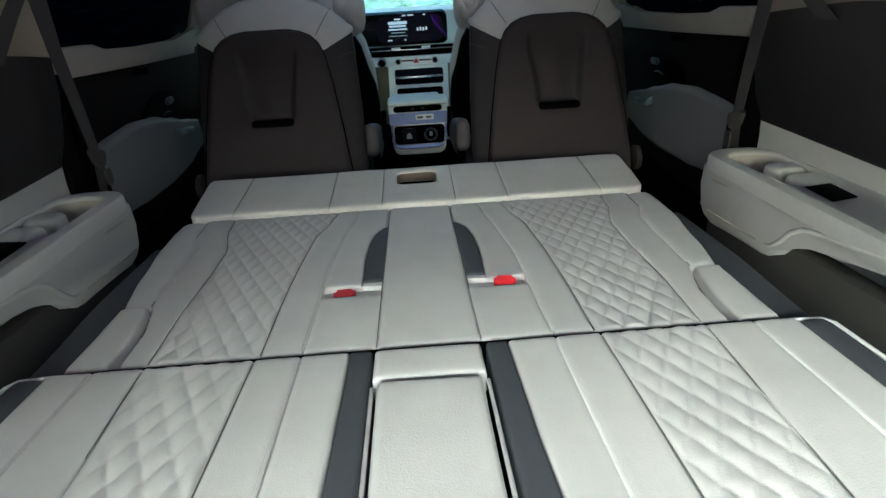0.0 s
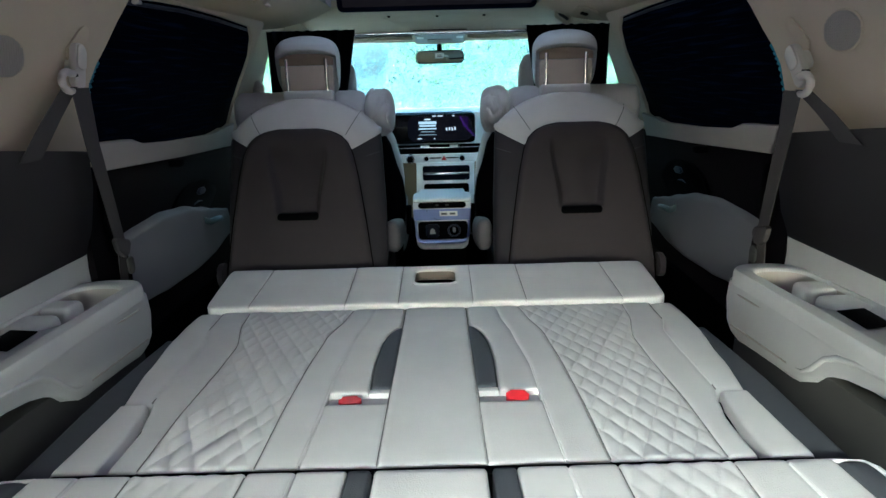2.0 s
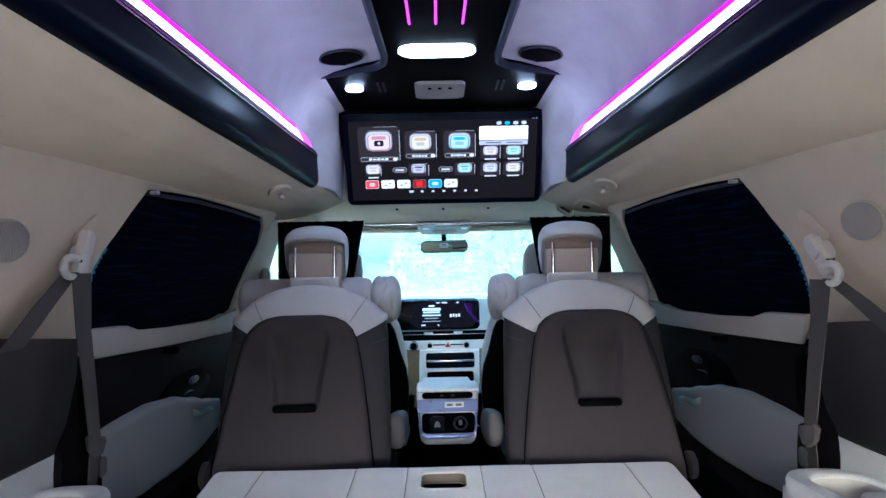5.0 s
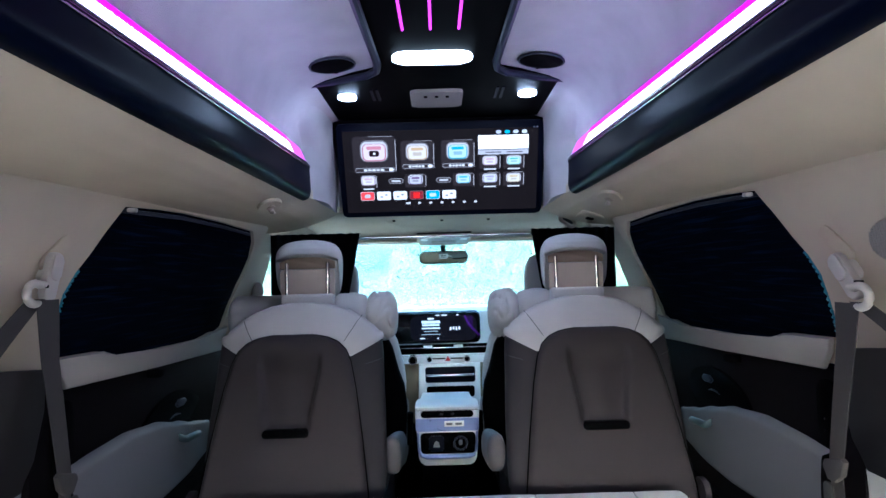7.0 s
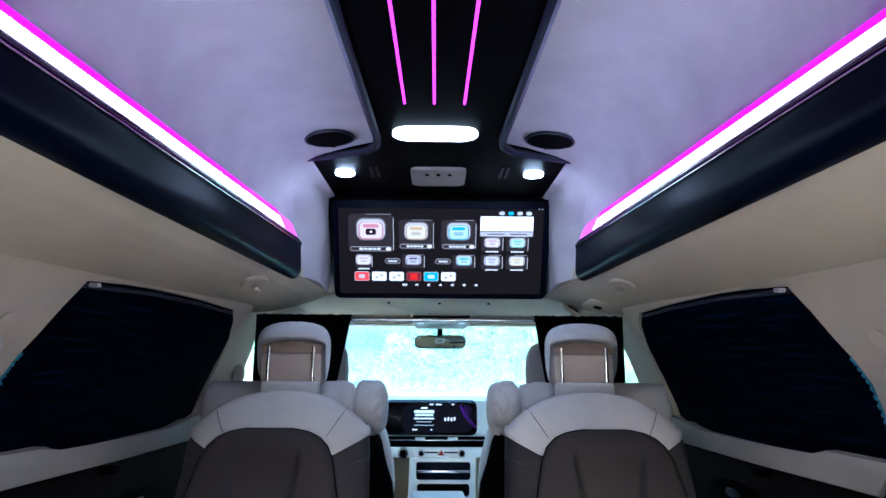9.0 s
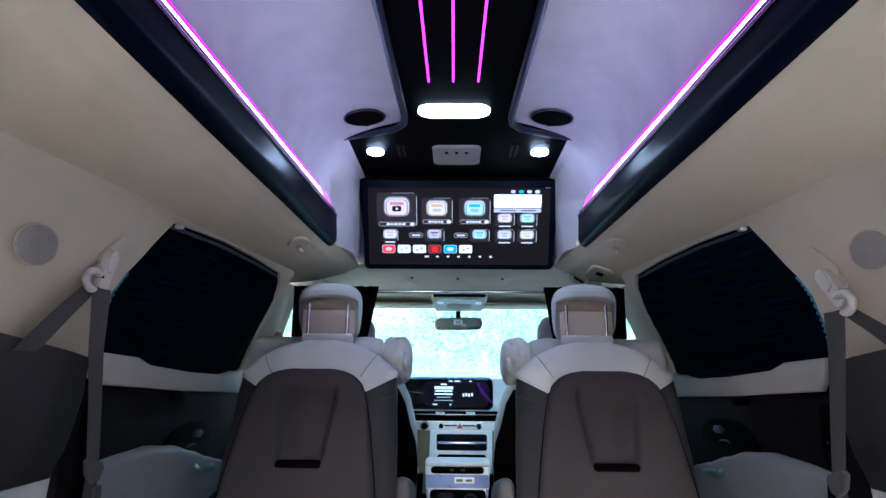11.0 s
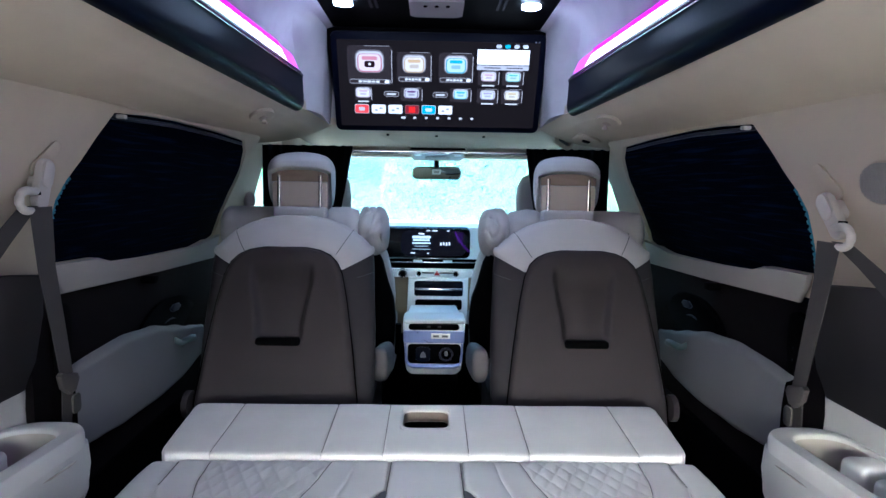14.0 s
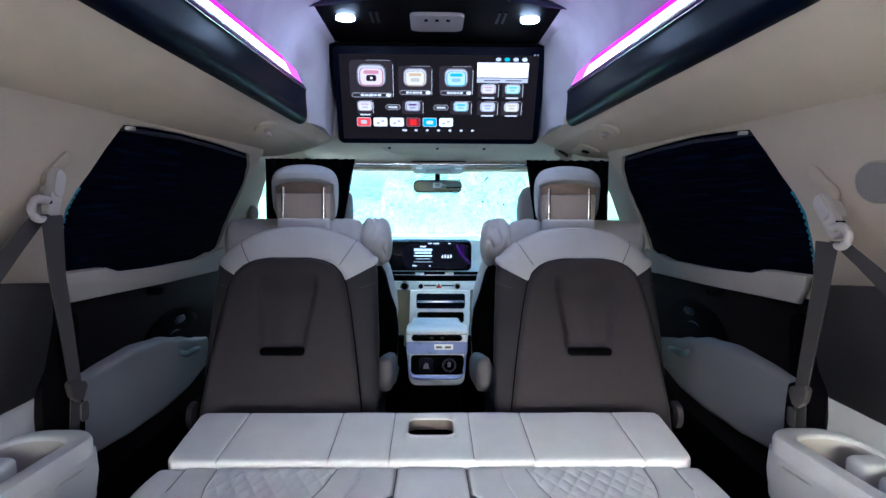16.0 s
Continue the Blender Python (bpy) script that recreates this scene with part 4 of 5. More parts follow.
    part("shell_gap", tube(rim_pts, 0.0024, 6), BLACK, seat, "dark gap round the shell")
    # pale front cushion and rolled shoulder bolster
    part("backrest_front", loft([super_ring(xc, seat_y(z) + 0.16, 0.245, 0.05, z, 3.5) for z in (0.52, 0.54, 0.6, 0.76, 0.82, 0.85)]), LEATHER, seat, "pale leather backrest front")
    rings = []
    for k in range(33):
        f = k / 32
        x = xc + s * 0.052 + (f - 0.5) * 0.495
        e = min(f, 1 - f) / 0.07
        r = 0.075 * (math.sqrt(max(0, 1 - (1 - min(e, 1)) ** 2.2)) * 0.94 + 0.06)
        wr = smoothstep(0.30, 0.05, min(f, 1 - f))
        ring_pts = []
        for j in range(28):
            a = 2 * math.pi * j / 28
            rr = r * (1 + 0.10 * wr * noise.noise((math.cos(a) * 2.5, math.sin(a) * 2.5, x * 30 + s)) + 0.13 * wr * noise.noise((math.cos(a) * 5 + 9, math.sin(a) * 5, x * 18)))
            ring_pts.append((x, 2.945 + rr * 1.0 * math.cos(a), 0.900 + rr * 1.02 * math.sin(a)))
        rings.append(ring_pts)
    part("shoulder_bolster", loft(rings), LEATHER_CAP, seat, "creased pale leather shoulder roll", 80)
    rings = []
    xi = xc - s * 0.232
    for k in range(41):
        f = k / 40
        x = xi + (f - 0.5) * 0.115
        r = 0.084 * (math.sqrt(max(0.0, 1 - abs(2 * f - 1) ** 4)) * 0.9 + 0.1)
        ring_pts = []
        for j in range(72):
            a = 2 * math.pi * j / 72
            fold = 1 - abs(noise.noise((math.cos(a) * 1.1 + 4, math.sin(a) * 1.1, f * 2.4 + 5 * s)))
            crease = 1 - abs(noise.noise((math.cos(a) * 1.6, math.sin(a) * 1.6 + 7, f * 3.6 + 2 * s)))
            rr = r * (1.03 + 0.08 * noise.noise((math.cos(a) * 1.5, math.sin(a) * 1.5, f * 2 + s)) - 0.12 * fold ** 14 - 0.07 * crease ** 20)
            ring_pts.append((x, 2.965 + rr * math.cos(a), 0.893 + rr * math.sin(a)))
        rings.append(ring_pts)
    part("wing_bolster", loft(rings), LEATHER_CAP, seat, "creased pale leather side wing", 80)
    # head restraint
    hc = xc
    widths = [(0.968, 0.078), (0.975, 0.092), (0.990, 0.101), (1.02, 0.107), (1.06, 0.110), (1.10, 0.110), (1.12, 0.106), (1.135, 0.098), (1.146, 0.087), (1.154, 0.072), (1.160, 0.050), (1.163, 0.026)]
    fronts = [(0.968, 2.835), (0.980, 2.820), (1.00, 2.812), (1.05, 2.806), (1.09, 2.800), (1.115, 2.797), (1.132, 2.800), (1.146, 2.810), (1.156, 2.826), (1.163, 2.852)]

    def hollow(x, z):
        top = 1.113 - 0.016 * (abs(x) / 0.10) ** 3
        return smoothstep(0.104, 0.097, abs(x)) * smoothstep(top, top - 0.007, z)
    rings = []
    for k in range(53):
        z = 0.968 + 0.195 * (1 - (1 - k / 52) ** 1.25)
        y0, w = table(fronts, z), table(widths, z)
        rings.append([(x, min(y + 0.042 * hollow(x - hc, z) * smoothstep(0.45, 0.2, (y - y0) / 0.13), 2.93), z) for x, y, z in super_ring(hc, (y0 + 2.932) / 2, w, (2.932 - y0) / 2, z, 3.2, 88)])
    head = part("headrest", loft(rings), LEATHER_CAP, seat, "rounded pale leather headrest", 70)
    part("headrest_panel", prism([(hc + x, 2.8395 - 0.06 * (z - 1.0), z) for x, z in rrect(0, 1.0195, 0.182, 0.087, 0.010)], (0, -0.006, 0), 0.003, 3), LEATHER_TAN_PALE, head, "pale brown leather lower panel", 60)
    arch_top = [(hc + x, 1.104 - 0.015 * (abs(x) / 0.093) ** 3) for x in [0.093 - 0.0186 * k for k in range(11)]]
    # upper panel: darker than the lower one to paint the arch's shadow
    part("headrest_panel", prism([(x, 2.8395 - 0.06 * (z - 1.0), z) for x, z in [(hc - 0.093, 1.0655), (hc + 0.093, 1.0655)] + [(x, z) for x, z in arch_top]], (0, -0.005, 0), 0.002, 2), LEATHER_BROWN_SHADE, head, "brown leather upper panel, darkened for the shade under the arch", 60)
    for q in (-1, 1):
        part("post", tube([(hc + q * 0.068, 2.826, 0.945), (hc + q * 0.068, 2.830, 1.086)], 0.0066, 14), POST_STEEL, seat, "bright steel headrest post")
    part("post_guide", box(hc - 0.088, hc + 0.088, 2.812, 2.86, 0.925, 0.982, 0.010, 3), LEATHER_CAP, seat, "pale leather post cover")
    # base, cushion and inner armrest
    part("seat_cushion", loft([super_ring(xc, 2.92, 0.255, 0.33, z, 5) for z in (0.20, 0.22, 0.32, 0.345, 0.352)]), SHELL_SIDE, seat, "dark taupe leather seat cushion")
    part("seat_base", box(xc - 0.20, xc + 0.20, 2.6, 3.2, 0.0, 0.22, 0.02), BLACK, seat, "black seat base")
    xa = CX * 0.5 + s * ARM_X
    part("armrest", loft([[(xa + 0.030 * w * math.copysign(abs(math.cos(a)) ** 0.7, math.cos(a)), y, ARM_Z - 0.20 * (y - 2.74) + 0.060 * w * math.copysign(abs(math.sin(a)) ** 0.8, math.sin(a))) for a in [2 * math.pi * k / 24 for k in range(24)]] for y, w in ((2.718, 0.45), (2.721, 0.68), (2.728, 0.86), (2.74, 0.96), (2.76, 1.0), (2.90, 1.0), (3.04, 0.94), (3.10, 0.7))]), ARM_LEATHER, seat, "grey leather inner armrest", 60)
    part("side_cover", tube([(xc + s * 0.268, 2.56, 0.40), (xc + s * 0.285, 2.56, 0.40)], 0.04, 16), SHELL, seat, "round dark recliner cover")


ARM_X, ARM_Z = 0.164, 0.470
ARM_LEATHER = leather("grey_lilac_leather", (0.085, 0.080, 0.088), 0.6, 0.2)
POST_STEEL = material("bright_steel_post", (0.88, 0.86, 0.98), 0.16, metal=1.0, vary=0)
captain_seat(1)
captain_seat(-1)


# ---- third-row side trim ----
def side_trim(s, side):
    X = lambda x: CX * 0.6 + s * x
    lean = lambda z: 0.735 + 0.28 * (0.89 - z)
    dark = [(-0.1, 0.640), (2.005, 0.640), (2.012, 0.70), (2.008, 0.80), (1.980, 0.880), (1.90, 0.890), (1.70, 0.914), (-0.1, 1.0)]
    structure("panel_dark_" + side, prism([(X(lean(z)), y, z) for y, z in dark], (s * 0.04, 0, 0), 0.010, 3), SIDE_DARK, "dark brown-grey third-row side panel", "wall")
    ledge = [(0.812, 0.645), (0.815, 0.60), (0.812, 0.50), (0.86, 0.50), (0.86, 0.645)]
    structure("panel_ledge_" + side, loft([[(X(x), y, 0.50 + (z - 0.50) * k) for x, z in ledge] for y, k in ((-0.1, 1.0), (1.0, 1.0), (2.010, 1.0), (2.027, 0.95), (2.035, 0.80))]), TRIM, "pale grey-beige ledge below the dark panel", "trim")
    structure("panel_low_" + side, prism([(X(0.672), y, z) for y, z in ((-0.1, 0.0), (1.93, 0.0), (1.93, 0.46), (1.60, 0.50), (-0.1, 0.60))], (s * 0.04, 0, 0), 0.004), LOW_TRIM, "dark olive-grey lower side panel beside the bed", "wall")
    box_ = thing("cup_holder_console", (X(0.72), 1.5, 0.45), "pale grey-beige moulded side console with cup holders", "console", "third-row armrests")
    rz = lambda y: 0.5935 - 0.033 * (y - 1.7)
    low = [(1.640, 0.506), (1.656, 0.478), (1.672, 0.458), (1.70, 0.449), (1.90, 0.435), (1.942, 0.439), (1.966, 0.46), (1.972, 0.51), (1.972, rz(1.972) - 0.026)]
    foot = [(-0.1, 0.600), (1.40, 0.556), (1.560, 0.532), (1.598, 0.518), (1.632, 0.478)]
    part("body", prism([(X(0.666), y, z) for y, z in foot + low[2:] + [(-0.1, rz(-0.1) - 0.022)]], (s * 0.026, 0, 0), 0.008, 3), TRIM, box_, "pale moulded body", 50)
    part("front_wall", box(min(X(0.685), X(0.812)), max(X(0.685), X(0.812)), 1.955, 1.972, 0.45, 0.570, 0.004), TRIM, box_, "pale front wall")
    ridge = [(-0.1, 0.626), (1.40, 0.580), (1.54, 0.559), (1.59, 0.548), (1.62, 0.530), (1.648, 0.498), (1.672, 0.480), (1.70, 0.474)]
    part("ridge", tube([(X(0.6675), y, z) for y, z in ridge], [0.006] * 6 + [0.004, 0.001], 8), TRIM, box_, "", 70)
    ro = []
    for cy, cx, a0, r in ((1.935, 0.759, 0, 0.062), (-0.1, 0.815, 90, 0.006), (-0.1, 0.669, 180, 0.006), (1.935, 0.725, 270, 0.062)):
        for k in range(9):
            a = radians(a0 + 90 * k / 8)
            ro.append((cy + r * math.cos(a), cx + r * math.sin(a)))
    ri = rrect(1.818, 0.751, 0.266, 0.112, 0.046, 8)
    rings = []
    for loop, dz, g in ((ro, -0.034, 1.0), (ro, -0.014, 1.0), (ro, -0.006, 0.988), (ro, -0.001, 0.965), (ro, 0.0, 0.940), (ri, 0.0, 1.06), (ri, -0.003, 1.018), (ri, -0.009, 1.0)):
        cy0 = 1.848 if loop is ro else 1.818
        rings.append([(X(0.748 + (x - 0.748) * g), cy0 + (y - cy0) * g, rz(cy0 + (y - cy0) * g) + dz) for y, x in loop])
    part("rim", loft(rings, cap=False), TRIM, box_, "pale rounded rim", 42)
    part("well", loft([[(X(0.748 + (x - 0.748) * g), 1.818 + (y - 1.818) * g, rz(1.818 + (y - 1.818) * g) + dz) for y, x in ri] for dz, g in ((-0.0085, 1.0), (-0.03, 0.985), (-0.105, 0.945))], cap=False), SILL, box_, "beige well wall", 60)
    part("tray_floor", prism([(X(x), y, 0.494) for y, x in rrect(1.818, 0.751, 0.268, 0.114, 0.046, 6)], (0, 0, -0.01)), SILL, box_)
    for ya, yb, xa, zt, bv in ((1.808, 1.868, 0.744, 0.586, 0.014), (1.686, 1.780, 0.736, 0.590, 0.016)):
        part("divider", box(min(X(xa), X(0.812)), max(X(xa), X(0.812)), ya, yb, 0.48, zt, bv, 4), TRIM, box_, "pale rounded divider", 60)
    part("socket_cover", prism([(X(x), y, rz(y) + 0.0005) for y, x in ((1.590, 0.708), (1.674, 0.713), (1.683, 0.768), (1.602, 0.762))], (0, 0, 0.003), 0.001), BLACK, box_, "black square socket cover")
    # thin raised tubes in darker beige paint the shade line of two grooves
    part("groove_shade", tube([(X(0.6665), 1.83, 0.540), (X(0.665), 1.85, 0.539), (X(0.665), 1.91, 0.535), (X(0.6665), 1.93, 0.534)], [0.0005, 0.0022, 0.0022, 0.0005], 6), SILL, box_)
    part("groove_shade", tube([(X(0.6665), 1.72, 0.472), (X(0.6653), 1.76, 0.470), (X(0.6653), 1.92, 0.458), (X(0.6665), 1.94, 0.456)], 0.0022, 6), SILL, box_)
    # round speaker in the beige trim
    ys, zs = (1.820, 1.076) if s > 0 else (1.765, 1.067)
    sp = thing("side_speaker", (CX + s * 0.73, ys, 1.03), "round grey mesh speaker in the beige trim", "speaker", "side speakers")
    part("grille", prism([(CX + s * (wallx(y, z) - 0.001), y, z) for y, z in ellipse(ys, zs, 0.050, 0.034)], (-s * 0.006, 0, 0), 0.002), MESH_GREY, sp)
    for k in range(13):
        z = zs + 0.034 * (k - 6) / 7
        half = 0.050 * math.sqrt(1 - ((k - 6) / 7) ** 2)
        part("rib", tube([(CX + s * (wallx(y, z) - 0.0075), y, z) for y in (ys - half, ys + half)], 0.0008, 5), MESH_GREY, sp)
    for k in range(15):
        y = ys + 0.050 * (k - 7) / 8
        half = 0.034 * math.sqrt(1 - ((k - 7) / 8) ** 2)
        part("rib", tube([(CX + s * (wallx(y, z) - 0.0078), y, z) for z in (zs - half, zs + half)], 0.0008, 5), MESH_GREY, sp)
    part("surround", tube([(CX + s * (wallx(y, z) - 0.003), y, z) for y, z in ellipse(ys, zs, 0.052, 0.036) + [ellipse(ys, zs, 0.052, 0.036)[0]]], 0.002, 6), BEIGE, sp)
    # seat belt with its height adjuster
    belt = thing("seat_belt", (CX + s * 0.72, 1.90, 0.55), "grey seat belt hanging from a pale plastic guide", "seat belt", "third-row seat belts")
    dy = 0.0 if s > 0 else 0.04

    def strap(path):
        rings = []
        for y, z, x, ww in path:
            xx = X(x)
            rings.append([(xx - s * 0.001, y + dy - ww, z), (xx - s * 0.001, y + dy + ww, z), (xx + s * 0.001, y + dy + ww, z), (xx + s * 0.001, y + dy - ww, z)])
        part("strap", loft(rings), WEBBING, belt, "grey webbing")
    dz = 0.0 if s > 0 else 0.040
    strap([(1.880, 0.972 + dz, 0.700, 0.030), (1.896, 0.90, 0.706, 0.024), (1.940, 0.77, 0.719, 0.021), (1.984, 0.655, 0.735, 0.019), (2.020, 0.54, 0.765, 0.016)])
    strap([(1.858, 0.974 + dz, 0.706, 0.024), (1.800, 0.935 + dz * 0.5, 0.718, 0.028), (1.735, 0.885, 0.730, 0.030)])
    top, low = ((1.914, 1.044), (1.870, 0.992)) if s > 0 else ((1.955, 1.084), (1.933, 1.020))
    ax = Vector((top[0] - low[0], top[1] - low[1])).normalized()
    side = Vector((-ax.y, ax.x))

    def capsule(a, b2, w, r):
        """Rounded bar along the adjuster, from a to b2 of its length."""
        n = (Vector(top) - Vector(low)).length
        mid, h = (a + b2) / 2 * n, abs(b2 - a) * n
        return [tuple(Vector(low) + ax * (mid + v) + side * u) for u, v in rrect(0, 0, w, h, r, 6)]
    part("adjuster", prism([(X(0.704), y, z) for y, z in capsule(-0.18, 1.20, 0.031, 0.012)], (s * 0.014, 0, 0), 0.004, 4), BELT_TRIM, belt, "pale plastic height adjuster", 60)
    part("adjuster_base", prism([(X(0.718), y, z) for y, z in capsule(0.45, 1.0, 0.016, 0.007)], (s * 0.020, 0, 0), 0.002), BELT_TRIM, belt)
    part("adjuster_button", prism([(X(0.7045), y, z) for y, z in capsule(0.42, 1.16, 0.027, 0.010)], (-s * 0.004, 0, 0), 0.003, 3), BELT_TRIM, belt, "pale release button", 60)
    part("adjuster_slot", box(min(X(0.702), X(0.712)), max(X(0.702), X(0.712)), low[0] - 0.018, low[0] - 0.006, low[1] + 0.013, low[1] + 0.019, 0.001), BLACK, belt, "dark slot")
    track = []
    for a, b2 in rrect(0, 0, 0.088, 0.030, 0.0148, 6):
        y, z = 1.950 + dy * 0.5 + 0.72 * a - 0.69 * b2, 1.078 + dz * 0.5 + 0.69 * a + 0.72 * b2
        track.append((CX + s * (wallx(y, z) - 0.002), y, z))
    part("adjuster_track", prism(track, (-s * 0.005, 0, 0), 0.002), BEIGE, belt, "beige adjuster track")
    hook = []
    for k in range(15):
        a = radians(125 - 245 * k / 14)
        hook.append((X(0.698), 1.845 + dy - 0.022 * math.cos(a), 0.984 + dz + 0.018 * math.sin(a)))
    part("guide_ring", tube([(X(0.714), 1.893 + dy, 1.000 + dz)] + hook, [0.007] + [0.0072] * 12 + [0.007, 0.006, 0.004], 12), BELT_TRIM, belt, "pale plastic belt guide", 70)
    part("latch_collar", prism([(X(0.738), y + dy, z) for y, z in ((1.948, 0.676), (1.956, 0.682), (2.004, 0.667), (2.010, 0.655), (1.996, 0.632), (1.978, 0.630), (1.956, 0.648))], (-s * 0.014, 0, 0), 0.005), WEBBING, belt, "grey plastic latch collar")
    part("latch_tongue", prism([(X(0.733), y + dy, z) for y, z in rrect(2.002, 0.603, 0.026, 0.040, 0.008)], (-s * 0.004, 0, 0), 0.001), LOW_TRIM, belt, "dark metal latch tongue")


side_trim(1, "right")
side_trim(-1, "left")


# ---- sliding door: pocket, speaker, latch plate ----
def door_fittings(s):
    dp = thing("door_pocket_panel", (CX + s * 0.84, 2.5, 0.35), "smooth mid-grey curved door pocket panel", "door panel", "sliding door pockets")
    top = [(2.085, 0.654), (2.19, 0.660), (2.35, 0.662), (2.53, 0.643), (2.70, 0.606), (2.84, 0.570), (2.97, 0.545)]
    bot = [(2.085, 0.474), (2.19, 0.456), (2.32, 0.438), (2.55, 0.422), (2.75, 0.420), (2.97, 0.44)]

    def fn(u, v):
        y = 2.085 + 0.885 * u
        z = lerp_table(bot, y) + (lerp_table(top, y) - lerp_table(bot, y)) * v
        e = min(v, 1 - v) * 10
        x = wallx(y, 0.8) - 0.010 - 0.024 * math.sqrt(max(0, 1 - (1 - min(e * 1.6, 1)) ** 2)) * (1 - 0.5 * smoothstep(0.5, 1, u)) - 0.006 * math.sin(v * math.pi)
        return (CX + s * x, y, z)
    part("panel", grid(fn, 40, 24), POCKET, dp, "", 60)
    part("inner_handle", loft([[(CX + s * (x + dx), y, z + dz) for dx, dz in ((0.0, -0.012), (-0.008, -0.010), (-0.012, 0.0), (-0.008, 0.008), (0.0, 0.010))] for x, y, z in ((0.806, 2.655, 0.570), (0.790, 2.668, 0.559), (0.783, 2.70, 0.560), (0.786, 2.75, 0.554), (0.800, 2.79, 0.544))]), HANDLE_SATIN, dp, "silver inner door handle", 60)
    sp = thing("door_speaker", (CX + s * 0.835, 2.66, 0.60), "black oval door speaker grille with added glint pieces", "speaker", "door speakers")
    zs = 0.615 if s > 0 else 0.585
    part("grille", prism([(CX + s * (wallx(y, 0.8) + 0.006), y, z) for y, z in ellipse(2.70, zs, 0.245, 0.108, 40)], (-s * 0.012, 0, 0), 0.004), BLACK, sp)
    # two small gloss pieces added to imitate bluish glints on the dark door
    part("cup", prism([(CX + s * (wallx(y, 0.8) - 0.004), y, z) for y, z in ((2.70, zs + 0.070), (2.73, zs + 0.082), (2.775, zs + 0.078), (2.79, zs + 0.066), (2.765, zs + 0.056), (2.72, zs + 0.058))], (-s * 0.010, 0, 0), 0.005, 3), EDGE_BLUE, sp, "glossy blue-black piece added as a glint")
    part("glint_lip", tube([(CX + s * (wallx(2.7, 0.8) - 0.008), 2.70 + 0.04 * k, zs + 0.040 - 0.006 * k * k) for k in (-1, -0.5, 0, 0.5, 1)], [0.001, 0.0025, 0.0025, 0.0025, 0.001], 6), EDGE_BLUE, sp)
    lp = thing("door_latch_plate", (CX + s * 0.79, 2.11, 0.64), "black oval latch plate with two bright screws", "latch plate", "door latch plates")
    drop = [(2.108 - 0.036 * math.cos(radians(a)), 0.766 + 0.032 * math.sin(radians(a))) for a in range(0, 181, 18)] + [(2.143, 0.71), (2.128, 0.640), (2.116, 0.615), (2.096, 0.612), (2.086, 0.635), (2.076, 0.70)]
    part("plate", prism([(CX + s * (wallx(y, 0.8) + 0.004), y, z) for y, z in drop], (-s * 0.012, 0, 0), 0.004), BLACK, lp)
    for z in (0.690, 0.715):
        part("screw", tube([(CX + s * (wallx(2.1, 0.8) - 0.008), 2.108, z), (CX + s * (wallx(2.1, 0.8) - 0.011), 2.108, z)], 0.003, 8), CHROME, lp)
    solo("sill_knob", box(min(CX + s * 0.795, CX + s * 0.835), max(CX + s * 0.795, CX + s * 0.835), 2.52, 2.56, 0.768, 0.79, 0.006), BLACK, "small black curtain hook below the sill", "hook", "sill hooks")
    # dark curtain over the window
    cu = thing("window_curtain", (CX + s * 0.77, 2.5, 0.86), "navy-black curtain drawn across the side window", "curtain", "side window curtains")
    ys0, ys1 = 2.0, 3.14

    def cloth(u, v):
        y = ys0 + (ys1 - ys0) * u
        z = 0.80 + (min(1.222, 1.212 - 0.06 * (y - 2.84) if y < 2.84 else 1.212 - 0.80 * (y - 2.84)) - 0.80) * v
        fold = 0.0012 * math.sin(z * 190 + 3 * math.sin(y * 5)) + 0.005 * noise.noise((y * 3, z * 22, s))
        return (CX + s * (wallx(y, z) + 0.010 + fold * 0.6), y, z)
    part("cloth", grid(cloth, 40, 90), CURTAIN, cu, "", 70)
    hem = [(2.052, 1.065), (2.045, 1.055), (2.028, 1.02), (2.022, 0.97), (2.022, 0.93), (2.026, 0.90)]
    pts = []
    for k in range(64):
        f = k / 63 * (len(hem) - 1)
        i = min(int(f), len(hem) - 2)
        y = hem[i][0] + (hem[i + 1][0] - hem[i][0]) * (f - i)
        z = hem[i][1] + (hem[i + 1][1] - hem[i][1]) * (f - i)
        pts.append((CX + s * (wallx(y, z) + 0.004), y + 0.004 + 0.002 * math.sin(k * 1.7), z))
    part("hem", tube(pts, [0.0034 + 0.0012 * math.sin(k * 1.7) for k in range(64)], 6), EDGE_TEAL, cu, "teal scalloped curtain hem")
    part("rail", tube([(CX + s * (wallx(y, z) + 0.008), y, z) for y, z in ((2.15, 1.196), (2.40, 1.202), (2.62, 1.197), (2.84, 1.187))], 0.005, 8), EDGE_BLUE, cu, "black curtain rail")
    part("clip", box(min(CX + s * 0.672, CX + s * 0.69), max(CX + s * 0.672, CX + s * 0.69), 2.154, 2.169, 1.193, 1.202, 0.002), BELT_TRIM, cu, "pale rail clip")
    # coat hook on the headliner
    HOOK_Z = flank_z(0.52, 2.65) - 0.008
    hk = thing("coat_hook", (CX + s * 0.520, 2.64, 1.23), "beige plastic coat hook on the headliner", "coat hook", "coat hooks")
    part("base", prism([(CX + s * (0.517 + x), 2.64 + y, flank_z(0.517 + x, 2.64 + y) + 0.002) for y, x in ellipse(0, 0, 0.080, 0.030, 28)], (-s * 0.003, 0, -0.011), 0.004, 3), BEIGE, hk, "", 60)
    part("recess", prism([(CX + s * (0.514 + x), 2.648 + y, flank_z(0.514 + x, 2.648) - 0.0085) for y, x in rrect(0, 0, 0.044, 0.018, 0.008)], (0, 0, -0.002), 0.0005), LEATHER_TAN, hk, "brown recess")
